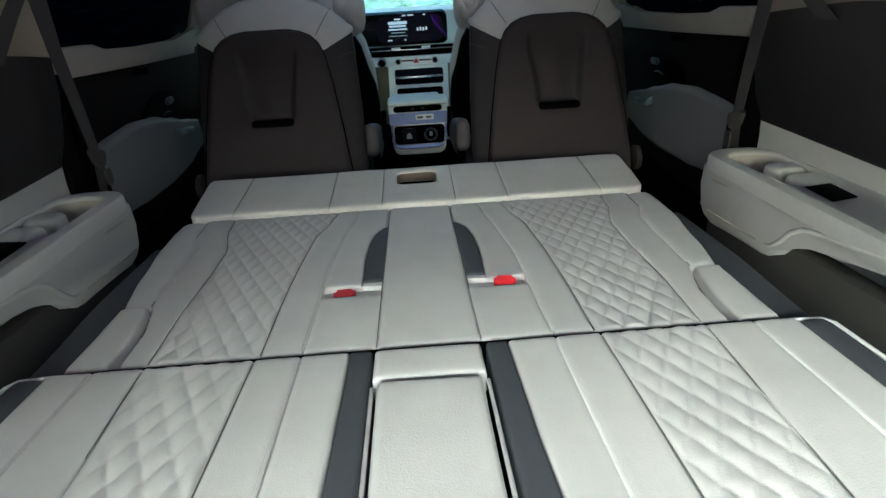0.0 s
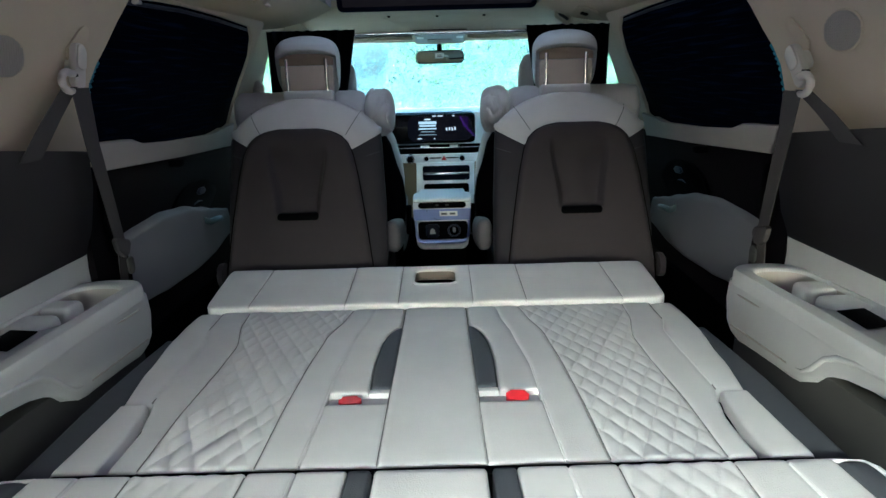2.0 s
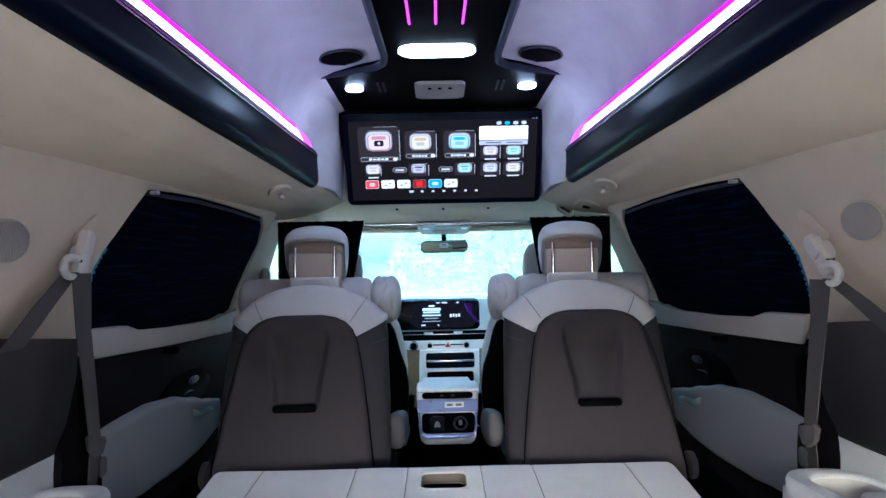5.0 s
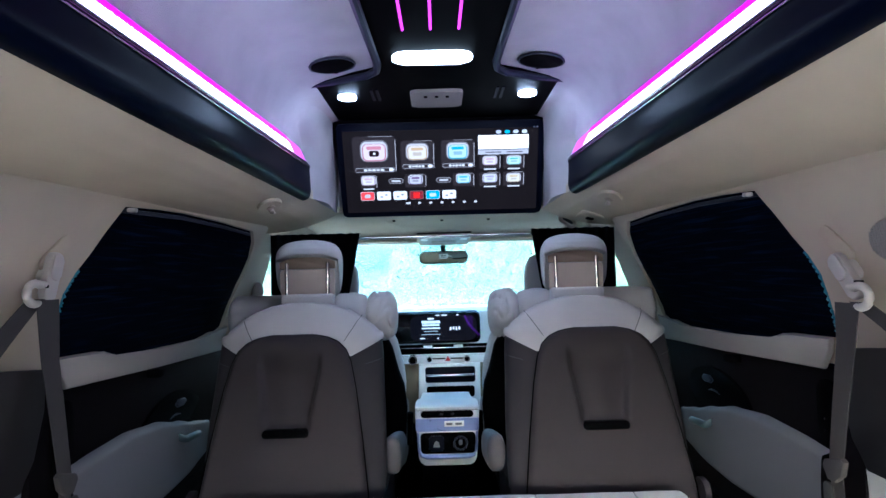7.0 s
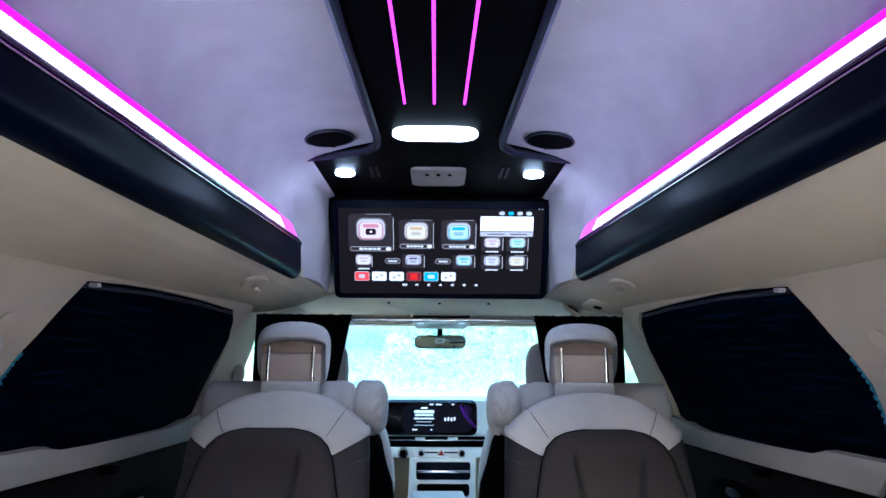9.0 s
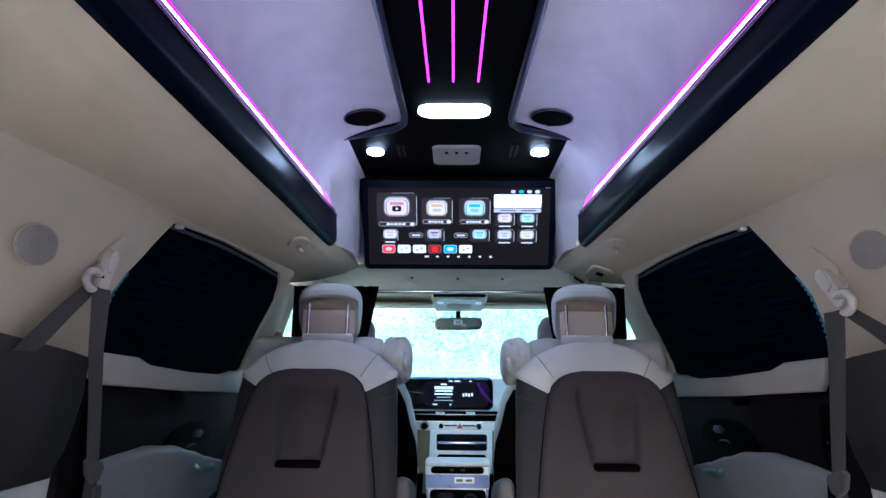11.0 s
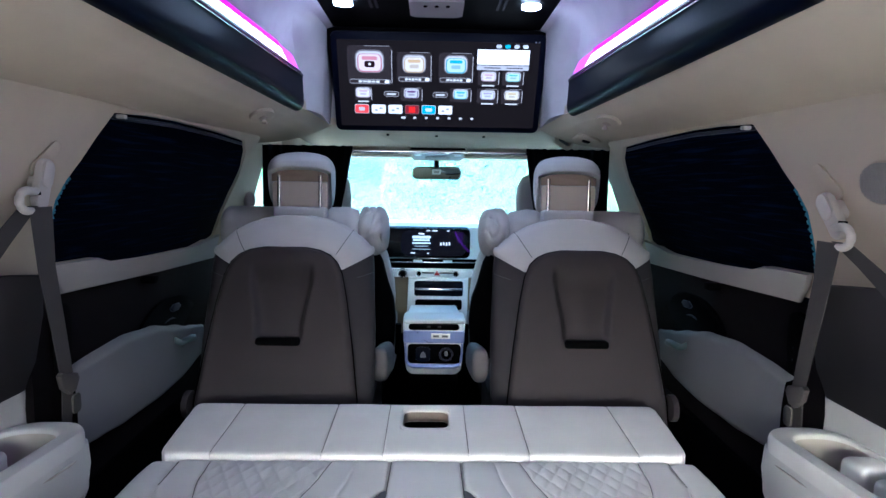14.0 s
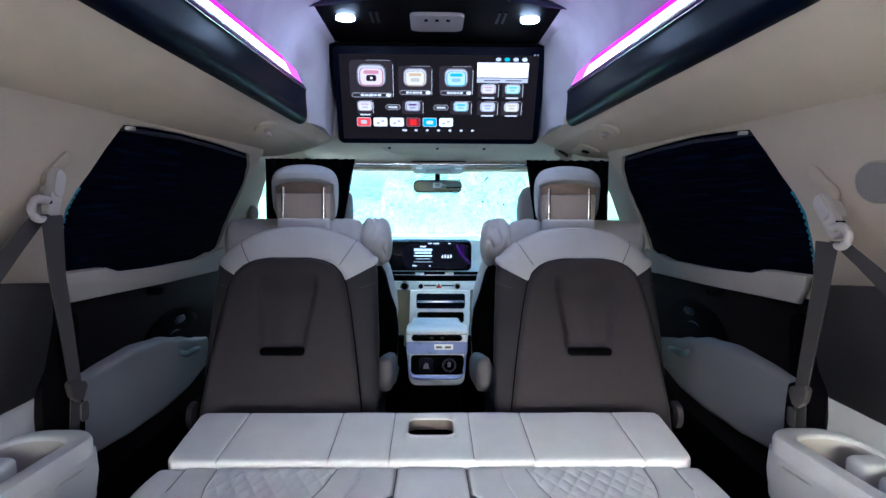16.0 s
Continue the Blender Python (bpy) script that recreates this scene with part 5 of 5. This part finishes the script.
    part("hook", tube([(CX + s * 0.520, 2.662, HOOK_Z), (CX + s * 0.517, 2.660, HOOK_Z - 0.009), (CX + s * 0.506, 2.656, HOOK_Z - 0.011)], [0.009, 0.007, 0.004], 10), LEATHER_TAN_PALE, hk)


door_fittings(1)
door_fittings(-1)
sw = thing("headliner_switch", (0.56, 3.02, 1.24), "beige rounded plate with a dark socket on the headliner", "switch plate")
part("plate", prism([(0.560 + x, 3.00 + y, flank_z(0.545 + x, 3.00 + y) + 0.001) for x, y in rrect(0, 0, 0.078, 0.15, 0.03)], (0, 0, -0.009), 0.004), BEIGE, sw)
part("socket", prism([(0.560 + x, 3.00 + y, flank_z(0.545 + x, 3.00 + y) - 0.006) for x, y in rrect(0, 0, 0.024, 0.034, 0.004)], (0, 0, -0.004)), BLACK, sw, "dark socket")


# ---- the cabin ahead: rod, curtains, front seats, console, dashboard ----
for x, y in ((-0.185, 3.40), (0.022, 3.42), (0.225, 3.42)):
    solo("headliner_clip", box(x - 0.006, x + 0.006, y - 0.006, y + 0.006, 1.266, 1.274, 0.002), BLACK, "small black clip in the front headliner", "clip", "headliner clips")
solo("curtain_rod", tube([(-0.62, 3.30, 1.194), (0.65, 3.30, 1.196)], 0.008, 12), CHROME, "polished chrome curtain rod across the cabin", "curtain rod")


def partition_curtain(s):
    cu = thing("partition_curtain", (CX + s * 0.5, 3.30, 0.85), "black gathered curtain hanging from the chrome rod", "curtain", "partition curtains")

    def fn(u, v):
        z = 1.213 - 0.40 * v + (1 - v) ** 6 * (0.0012 * math.sin(u * 62) + 0.004 * noise.noise((u * 17, 2.0, s)))
        xin = 0.380 + 0.060 * v if s > 0 else 0.325 + 0.075 * v
        xout = 0.722 if s > 0 else 0.690
        x = xin + (xout - xin) * u
        return (CX * 0.5 + s * x, 3.277 + 0.007 * math.sin(u * 55 + 0.6 * math.sin(v * 6)) + 0.004 * noise.noise((u * 9, v * 5, s)), z)
    part("cloth", grid(fn, 120, 20), BLACK_CLOTH, cu, "", 70)


BLACK_CLOTH = material("black_gathered_cloth", (0.0020, 0.0020, 0.0024), 0.9, spec=0.02, grain=0.5, scale=250, vary=0.3, vscale=30)
partition_curtain(1)
partition_curtain(-1)
pg = thing("pillar_belt", (-0.755, 3.33, 0.985), "grey seat belt in a beige guide on the door pillar", "seat belt")
part("guide", loft([[(-0.745 - 0.020 * k + w * math.cos(a), 3.31 + 0.04 * k, 0.985 + 1.5 * w * math.sin(a)) for a in [2 * math.pi * j / 16 for j in range(16)]] for k, w in ((-0.2, 0.014), (0.0, 0.020), (0.3, 0.024), (1.4, 0.022))]), BELT_TRIM, pg, "beige plastic belt guide", 60)
part("strap", loft([[(x - 0.016, y, z), (x + 0.016, y, z), (x + 0.016, y + 0.002, z), (x - 0.016, y + 0.002, z)] for x, y, z in ((-0.748, 3.315, 0.975), (-0.752, 3.33, 0.85), (-0.765, 3.36, 0.62))]), WEBBING, pg, "grey webbing")


def front_seat(s):
    xc = CX + s * 0.445
    st = thing("front_seat", (xc, 3.7, 0.0), "front seat with dark back and pale grey leather sides", "car seat", "front seats")
    part("back_panel", loft([super_ring(xc, 3.52 - 0.10 * (z - 0.3), hw, 0.05, z, 4) for z, hw in ((0.15, 0.245), (0.3, 0.270), (0.45, 0.279), (0.55, 0.270), (0.62, 0.246), (0.72, 0.222), (0.78, 0.19))]), BLACK, st, "black back panel")
    part("backrest", loft([super_ring(xc, 3.585 - 0.10 * (z - 0.3), hw, 0.075, z, 3.5) for z, hw in ((0.50, 0.270), (0.55, 0.273), (0.62, 0.268), (0.74, 0.238), (0.84, 0.19), (0.88, 0.13))]), LEATHER_CAP, st, "pale grey leather backrest", 60)
    part("seat_cushion", loft([super_ring(xc, 3.82, 0.26, 0.30, z, 5) for z in (0.16, 0.20, 0.34, 0.37)]), POCKET, st, "pale grey leather cushion")
    part("seat_base", box(xc - 0.2, xc + 0.2, 3.55, 4.0, 0.0, 0.17, 0.02), BLACK, st)
    part("headrest", loft([super_ring(xc + s * 0.030, 3.54, hw, 0.05, z, 3) for z, hw in ((0.905, 0.085), (0.92, 0.096), (1.0, 0.100), (1.06, 0.094), (1.10, 0.072), (1.115, 0.04))]), LEATHER_CAP, st, "pale leather headrest", 60)
    for q in (-1, 1):
        part("post", tube([(xc + s * 0.03 + q * 0.05, 3.55, 0.86), (xc + s * 0.03 + q * 0.05, 3.545, 0.93)], 0.006, 8), CHROME, st)
    part("belt_stalk", tube([(xc - s * 0.28, 3.62, 0.25), (xc - s * 0.285, 3.60, 0.40)], 0.014, 8), BLACK, st)


front_seat(1)
front_seat(-1)

KX = 0.022
con = thing("centre_console", (KX, 3.6, 0.0), "satin silver centre console with rear vents, ports and black bay", "console")
def console_ring(y, grow=0.0, top=0.488, low=0.262):
    """Section of the console: wider at the top, with large rounded lower corners."""
    pts = []
    for cx, cz, a0, r in ((0.117, top - 0.014, 0, 0.014), (-0.117, top - 0.014, 90, 0.014), (-0.082, low + 0.036, 180, 0.036), (0.082, low + 0.036, 270, 0.036)):
        for k in range(7):
            a = radians(a0 + 15 * k)
            pts.append((KX + cx + (r + grow) * math.cos(a), y, cz + (r + grow) * math.sin(a)))
    return pts


part("body", loft([console_ring(3.266, -0.006), console_ring(3.270, -0.002), console_ring(3.278), console_ring(3.45), console_ring(3.56, 0, 0.455), console_ring(4.06, -0.004, 0.40, 0.05)]), SILVER, con, "satin silver console body", 50)
part("lid", loft([[(KX + x, y, z) for x, z in rrect(0, 0.4910 + dz, w, 0.0135, 0.0062)] for y, w, dz in ((3.266, 0.250, -0.002), (3.270, 0.258, 0.0), (3.30, 0.262, 0.001), (3.39, 0.262, 0.001), (3.43, 0.255, -0.002), (3.455, 0.240, -0.007))]), WHITE_PART, con, "pale console lid", 50)
part("lid_gap", box(KX - 0.126, KX + 0.126, 3.2655, 3.272, 0.4836, 0.4850), BLACK, con, "dark gap below the lid")
part("rear_vent", prism([(KX + x, 3.262, z) for x, z in rrect(0, 0.469, 0.214, 0.027, 0.0132)], (0, 0.02, 0), 0.002), BLACK, con, "black rear air vent")
for k in range(2):
    part("vent_tab", box(KX - 0.030 + 0.045 * k, KX - 0.015 + 0.045 * k, 3.2590, 3.264, 0.466, 0.473, 0.001), SIDE_DARK, con)
part("label_plate", loft([[(KX + x, y, z) for x, z in rrect(0.0, 0.428, w, 0.050, 0.008)] for y, w in ((3.255, 0.250), (3.259, 0.256), (3.275, 0.258))]), SILVER_BLUE, con, "blue-silver strip")
part("port_label", box(KX - 0.012, KX + 0.068, 3.2525, 3.257, 0.421, 0.444, 0.001), WHITE_PART, con, "white port label")
for k in range(2):
    part("label_mark", box(KX - 0.004 + 0.037 * k, KX + 0.021 + 0.037 * k, 3.2505, 3.254, 0.428, 0.437), POCKET, con)
part("kick_panel", box(KX - 0.105, KX + 0.105, 3.285, 3.32, 0.0, 0.270, 0.004), BLACK, con, "black lower rear panel")
part("rear_bay", prism([(KX + x, 3.262, z) for x, z in rrect(0.002, 0.354, 0.224, 0.084, 0.018)], (0, 0.02, 0), 0.002), BLACK, con, "black rear bay")
lipr = [(-0.119, 0.400), (-0.118, 0.36), (-0.115, 0.325), (-0.106, 0.308), (-0.085, 0.3015), (0.0, 0.300), (0.085, 0.3015), (0.106, 0.308), (0.115, 0.325), (0.118, 0.36), (0.119, 0.400)]
part("bay_frame", tube([(KX + x, 3.260, z) for x, z in lipr], [0.004, 0.004, 0.006, 0.008, 0.010, 0.010, 0.010, 0.008, 0.006, 0.004, 0.004], 10), SILVER_BLUE, con, "blue-silver lower lip", 60)
part("socket", prism([(KX + x, 3.264, z) for x, z in rrect(-0.045, 0.353, 0.062, 0.062, 0.014)], (0, -0.008, 0), 0.004, 3), GLOSS, con, "square power socket")
part("socket_mark", prism([(KX + x, 3.2565, z) for x, z in ((-0.058, 0.340), (-0.032, 0.340), (-0.036, 0.358), (-0.045, 0.366), (-0.054, 0.358))], (0, -0.002, 0)), POCKET, con)
part("socket", tube([(KX + 0.052 + 0.026 * math.cos(2 * math.pi * k / 24), 3.260, 0.353 + 0.026 * math.sin(2 * math.pi * k / 24)) for k in range(25)], 0.004, 8), EDGE_BLUE, con, "round power socket ring")
part("socket_cap", prism([(KX + x, 3.263, z) for x, z in rrect(0.052, 0.356, 0.014, 0.022, 0.006)], (0, -0.004, 0), 0.001), POCKET, con)

dash = thing("dashboard", (0, 4.3, 0.35), "dashboard with pale silver trim and tan lower panels", "dashboard")
part("top_pad", loft([[(x, y, z) for y, z in ((4.20, 0.60), (4.185, 0.64), (4.24, 0.815), (4.32, 0.838), (4.85, 0.80), (4.85, 0.3), (4.30, 0.3))] for x in (-0.80, 0.83)]), DASH, dash, "pale grey-green top pad", 30)
part("vent_band", box(-0.78, 0.81, 4.178, 4.24, 0.585, 0.640, 0.008), BLACK, dash, "black vent band")
part("trim_line", box(-0.78, 0.81, 4.170, 4.182, 0.618, 0.624, 0.002), CHROME, dash, "thin chrome trim line")
for x in (-0.07, 0.10):
    part("vent_tab", box(x - 0.025, x + 0.025, 4.160, 4.175, 0.622, 0.636, 0.003), WHITE_PART, dash, "pale vent tab")
part("control_bar", prism([(x, 4.150, z) for x, z in ((-0.78, 0.538), (0.235, 0.538), (0.285, 0.585), (-0.78, 0.585))], (0, 0.05, 0), 0.004), WHITE_PART, dash, "pale silver control bar")
for x, r in ((-0.062, 0.018), (0.145, 0.018), (-0.155, 0.026)):
    part("knob", tube([(x, 4.150, 0.562), (x, 4.128, 0.562)], r, 18), CHROME, dash, "round knurled knob")
    part("knob_face", tube([(x, 4.129, 0.562), (x, 4.124, 0.562)], r * 0.7, 16), BLACK, dash)
for x in (-0.01, 0.09):
    part("button_row", box(x - 0.036, x + 0.036, 4.146, 4.152, 0.560, 0.567, 0.001), BLACK, dash, "dark button row")
hz = prism([(0.040 + x, 4.146, 0.562 + z) for x, z in ((-0.017, -0.013), (0.017, -0.013), (0.0, 0.016))], (0, 0.01, 0), 0.002)
part("hazard_button", hz, RED, dash, "red hazard triangle button")
part("lower_panel", box(-0.78, 0.81, 4.19, 4.30, 0.20, 0.54, 0.01), TAN_PANEL, dash, "tan lower panel")
part("stack_frame", prism([(x, 4.13, z) for x, z in ((-0.135, 0.10), (0.212, 0.10), (0.218, 0.538), (-0.122, 0.538))], (0, 0.07, 0), 0.008), WHITE_PART, dash, "pale silver centre stack")
part("climate_panel", prism([(0.051 + x, 4.124, z) for x, z in rrect(0, 0.478, 0.275, 0.085, 0.012)], (0, 0.02, 0), 0.003), GLOSS, dash, "gloss black climate panel")
part("climate_blade", box(-0.083, 0.185, 4.112, 4.126, 0.470, 0.484, 0.004), CHROME, dash, "chrome climate strip")
part("storage_bay", prism([(0.051 + x, 4.124, z) for x, z in rrect(0, 0.385, 0.265, 0.060, 0.014)], (0, 0.02, 0), 0.003), BLACK, dash, "black open storage bay")
part("foot_well", box(-0.78, 0.81, 4.22, 4.5, 0.0, 0.22), BLACK, dash, "black foot well")
disp = part("display_panel", prism([(x, 4.155, z) for x, z in rrect(-0.19, 0.730, 0.83, 0.165, 0.025)], (0, 0.03, 0.012), 0.005), DISPLAY, dash, "curved gloss black twin display")
ICON2 = {}


def lit(name, x, z, w, h, color, strength=1.0, d=0.0):
    if (color, strength) not in ICON2:
        ICON2[(color, strength)] = glow("display_light", color, strength * 0.085)
    part(name, prism([(a, 4.1535 - d, c) for a, c in rrect(x, z, w, h, 0.3 * min(w, h), 3)], (0, 0.002, 0)), ICON2[(color, strength)], disp)


lit("display_area", 0.02, 0.732, 0.37, 0.142, (0.004, 0.004, 0.008), 1.0)
for k in range(9):
    lit("display_glow", 0.142 + 0.0045 * k + 0.0006 * k * k, 0.792 - 0.0125 * k, 0.008 + 0.001 * k, 0.016, (0.10, 0.02, 0.26), 0.75 - 0.06 * k, 0.001)
lit("display_glow", 0.168, 0.765, 0.034, 0.060, (0.035, 0.008, 0.09), 0.5, 0.0006)
lit("text_bar", -0.050, 0.785, 0.035, 0.008, (0.9, 0.95, 1), 1.3, 0.002)
for k, (w, h) in enumerate(((0.105, 0.016), (0.095, 0.010), (0.105, 0.008), (0.080, 0.005), (0.105, 0.004))):
    lit("text_bar", -0.050, 0.766 - 0.017 * k, w, h, (0.75, 0.9, 1), 1.2 if k < 3 else 0.5, 0.002)
lit("text_bar", -0.098, 0.676, 0.026, 0.007, (0.9, 0.95, 1), 1.0, 0.002)
lit("text_bar", -0.012, 0.675, 0.010, 0.007, (0.9, 0.95, 1), 0.9, 0.002)
for x, w in ((-0.012, 0.022), (0.025, 0.032), (0.10, 0.014)):
    lit("text_bar", x, 0.803, w, 0.008, (0.9, 0.95, 1), 0.9, 0.002)
for k in range(4):
    lit("logo_bar", 0.060 + 0.016 * k, 0.728 + 0.002 * (k % 2), 0.009, 0.018, (0.95, 0.95, 1), 1.2, 0.002)
# driver's wheel, mostly hidden by the seats
wheel = thing("steering_wheel", (-0.43, 4.02, 0.45), "black leather steering wheel", "steering wheel")
ring = []
for k in range(33):
    a = 2 * math.pi * k / 32
    ring.append((-0.43 + 0.185 * math.cos(a), 3.98 - 0.07 * math.sin(a), 0.62 + 0.172 * math.sin(a)))
part("rim", tube(ring, 0.015, 10, cap=False), BLACK, wheel)
part("hub", tube([(-0.43, 3.985, 0.62), (-0.43, 4.18, 0.58)], [0.07, 0.045], 16), BLACK, wheel)
for a in (0, math.pi, -math.pi / 2):
    part("spoke", tube([(-0.43, 3.985, 0.62), (-0.43 + 0.18 * math.cos(a), 3.98 - 0.07 * math.sin(a), 0.62 + 0.17 * math.sin(a))], 0.014, 8), BLACK, wheel)

# rear-view mirror under an overhead lamp console
mir = thing("rear_view_mirror", (0.022, 4.17, 1.09), "beige-backed rear-view mirror with a paper tag", "mirror")
part("frame", prism([(0.022 + x, 4.17 - 0.20 * x + 0.10 * (z - 1.128), z) for x, z in rrect(0.008, 1.126, 0.272, 0.070, 0.028)], (0, 0.03, 0), 0.006, 3), DOOR_DARK, mir, "dark mirror frame")
part("glass", prism([(0.022 + x, 4.1695 - 0.20 * x + 0.10 * (z - 1.128), z) for x, z in rrect(0.008, 1.126, 0.258, 0.058, 0.024)], (0, -0.001, 0)), MIRROR, mir, "mirror glass")
part("tag", box(0.004, 0.055, 4.162, 4.167, 1.118, 1.146, 0.002), WHITE_PART, mir, "white paper tag")
for k in range(2):
    part("tag_mark", box(0.016, 0.044, 4.160, 4.163, 1.126 + 0.008 * k, 1.130 + 0.008 * k), POCKET, mir)
part("stalk", tube([(0.03, 4.20, 1.14), (0.03, 4.24, 1.21)], 0.014, 8), BLACK, mir)
OVERHEAD = material("grey_overhead_plastic", (0.24, 0.26, 0.245), 0.45, vary=0.03)
ovh = thing("overhead_console", (0.033, 3.95, 1.17), "pale overhead console with grey panel and map lamp lenses", "lamp console")
under = lambda y: 1.223 - 0.065 * (y - 3.72)
part("body", loft([[(0.033 - w, y, 1.285), (0.033 - w * 0.86, y, z), (0.033 + w * 0.86, y, z), (0.033 + w, y, 1.285)] for y, w, z in ((3.38, 0.30, 1.276), (3.50, 0.26, 1.262), (3.62, 0.20, 1.246), (3.70, 0.150, 1.236), (3.73, 0.150, under(3.73)), (3.95, 0.165, under(3.95)), (4.15, 0.150, under(4.15)))]), BEIGE, ovh, "beige housing")
part("panel", prism([(0.033 + x, 3.90 + y, under(3.90 + y) - 0.001) for x, y in rrect(0, 0, 0.250, 0.30, 0.03)], (0, 0, -0.004), 0.001), OVERHEAD, ovh, "pale grey lamp panel")
part("panel_strip", prism([(0.033 + x, 3.96 + y, under(3.96 + y) - 0.006) for x, y in rrect(0, 0, 0.13, 0.12, 0.02)], (0, 0, -0.003), 0.001), MESH_GREY, ovh, "grey switch strip")
part("front_slot", box(-0.100, 0.164, 3.688, 3.712, 1.221, 1.236, 0.006, 3), DOOR_DARK, ovh, "dark lens in the rear edge")
for s in (1, -1):
    part("map_lamp", prism([(0.033 + s * 0.100 + x, 3.85 + y, under(3.85 + y) - 0.0055) for x, y in rrect(0, 0, 0.034, 0.07, 0.012)], (0, 0, -0.001)), WHITE_PART, ovh, "unlit white map lamp lens")
    solo("sun_visor", box(min(CX + s * 0.12, CX + s * 0.52), max(CX + s * 0.12, CX + s * 0.52), 3.93, 4.12, 1.205, 1.222, 0.008), BEIGE, "folded beige sun visor", "sun visor", "sun visors")
gh = thing("grab_handle", (0.535, 3.25, 1.28), "beige looped grab handle on the front headliner", "grab handle")
gu, gv = Vector((0.86, 0.10, -0.50)), Vector((0.50, 0.15, 0.85))
loop = [Vector((0.535, 3.25, 1.240)) + gu * x + gv * z for x, z in rrect(0, 0, 0.066, 0.030, 0.0149, 6)]
part("loop", tube([tuple(q) for q in loop + loop[:1]], 0.0085, 10), BEIGE, gh, "", 60)
part("recess", prism([tuple(q + Vector((0, 0.004, 0))) for q in loop], (0, 0.006, 0)), LOW_TRIM, gh, "dark olive recess")
part("mount", tube([(0.520, 3.262, 1.252), (0.522, 3.275, 1.284)], [0.014, 0.020], 10), BEIGE, gh)

# windscreen and front glass
glass = structure("window_front", loft([[(x, 4.17, 1.235), (x, 4.88, 0.80), (x, 4.885, 0.806), (x, 4.175, 1.241)] for x in (-0.70, 0.73)]), GLASS, "wet windscreen glass", "window")
glass.visible_shadow = False
for s, side in ((1, "right"), (-1, "left")):
    pane = structure("window_cab_" + side, prism([(CX + s * (wallx(y, z) + 0.022), y, z) for y, z in ((3.36, 0.81), (3.34, 0.96), (3.34, 1.05), (3.36, 1.13), (3.40, 1.17), (3.58, 1.20), (4.02, 1.20), (4.16, 1.05), (4.19, 0.81))], (s * 0.004, 0, 0)), GLASS, "wet front door glass", "window")
    pane.visible_shadow = False
rd = random.Random(5)
ico = bmesh.new()
bmesh.ops.create_icosphere(ico, subdivisions=1, radius=1)
ico_v = np.array([v.co[:] for v in ico.verts])
ico_f = np.array([[v.index for v in f.verts] for f in ico.faces])
ico.free()
dv, df = [], []
for k in range(6500):
    f = rd.random()
    c = Vector((rd.uniform(-0.5, 0.56), 4.17 + 0.71 * f, 1.245 - 0.435 * f))
    r = rd.choice((0.0025, 0.0035, 0.005, 0.0065))
    st = rd.choice((1.0, 1.3, 2.4))
    m = np.array(Matrix.Translation(c) @ Matrix.Rotation(radians(-31.5), 4, "X") @ Matrix.Diagonal((r, r * st, r * 0.6, 1)))
    df.append(ico_f + len(ico_v) * k)
    dv.append(ico_v @ m[:3, :3].T + m[:3, 3])
drop_mesh = bpy.data.meshes.new("rain_drops")
drop_mesh.from_pydata(np.concatenate(dv).tolist(), [], np.concatenate(df).tolist())
finish(drop_mesh, 60)
drop_mesh.materials.append(GLASS_DROP)
drops = tagged(new("rain_drops", drop_mesh), "rain drops on the windscreen", "rain drops", "", "stuff")
drops.visible_shadow = False

# ---- outside ----
g = bmesh.new()
bmesh.ops.create_grid(g, x_segments=8, y_segments=8, size=400)
bmesh.ops.translate(g, verts=g.verts, vec=(0, 0, -0.42))
structure("ground", g, ASPHALT, "wet grey asphalt", "ground")


def skyline(x):
    return 1.0 - 0.78 * smoothstep(-0.55, -0.95, x) * smoothstep(-2.1, -1.5, x)


def hedge(x0, x1, y, z0, z1, count, seed, way=1, name="hedge"):
    """A bank of leaves; way: 1 rises away from the van ahead, -1 is the unseen one added behind it."""
    rg = random.Random(seed)
    h = thing(name, ((x0 + x1) / 2, y, -0.42), "dense bright green wet hedge bank", "hedge")
    b = bmesh.new()
    for k in range(count):
        f = rg.random() ** 0.9
        x = rg.uniform(x0, x1)
        z = z0 + (z1 * skyline(x) - z0) * f
        yy = y + way * 1.6 * f + rg.uniform(-0.5, 0.5) + 0.5 * noise.noise((x * 0.6, z * 0.8, seed))
        sz = rg.uniform(0.03, 0.075)
        e = Euler((rg.uniform(-1.2, 1.2), rg.uniform(-1.2, 1.2), rg.uniform(0, 6.3)))
        m = Matrix.LocRotScale((x, yy, z), e, (sz * 0.55, sz, sz))
        vs = [b.verts.new(m @ Vector(p)) for p in ((0, -1, 0), (0.8, -0.2, 0.1), (0.55, 0.6, 0.05), (0, 1, -0.1), (-0.55, 0.6, 0.05), (-0.8, -0.2, 0.1))]
        b.faces.new(vs)
    part("leaves", b, LEAF, h)
    # backing sheet, its dark colour stands in for shade inside the hedge
    part("core", grid(lambda u, v: (x0 + (x1 - x0) * u, y + way * (0.7 + 1.6 * v) + 0.4 * noise.noise((u * 14, v * 5, seed)), z0 - 0.1 + (z1 * skyline(x0 + (x1 - x0) * u) - z0) * v), 140, 16), LEAF_SHADE, h, "dark green sheet for the shade inside the hedge")


hedge(-7, 7, 9.0, -0.4, 2.1, 32000, 3)
# unseen bank added behind the van to hold back low rear daylight
hedge(-8, 8, -7.0, -0.4, 1.7, 12000, 7, -1)
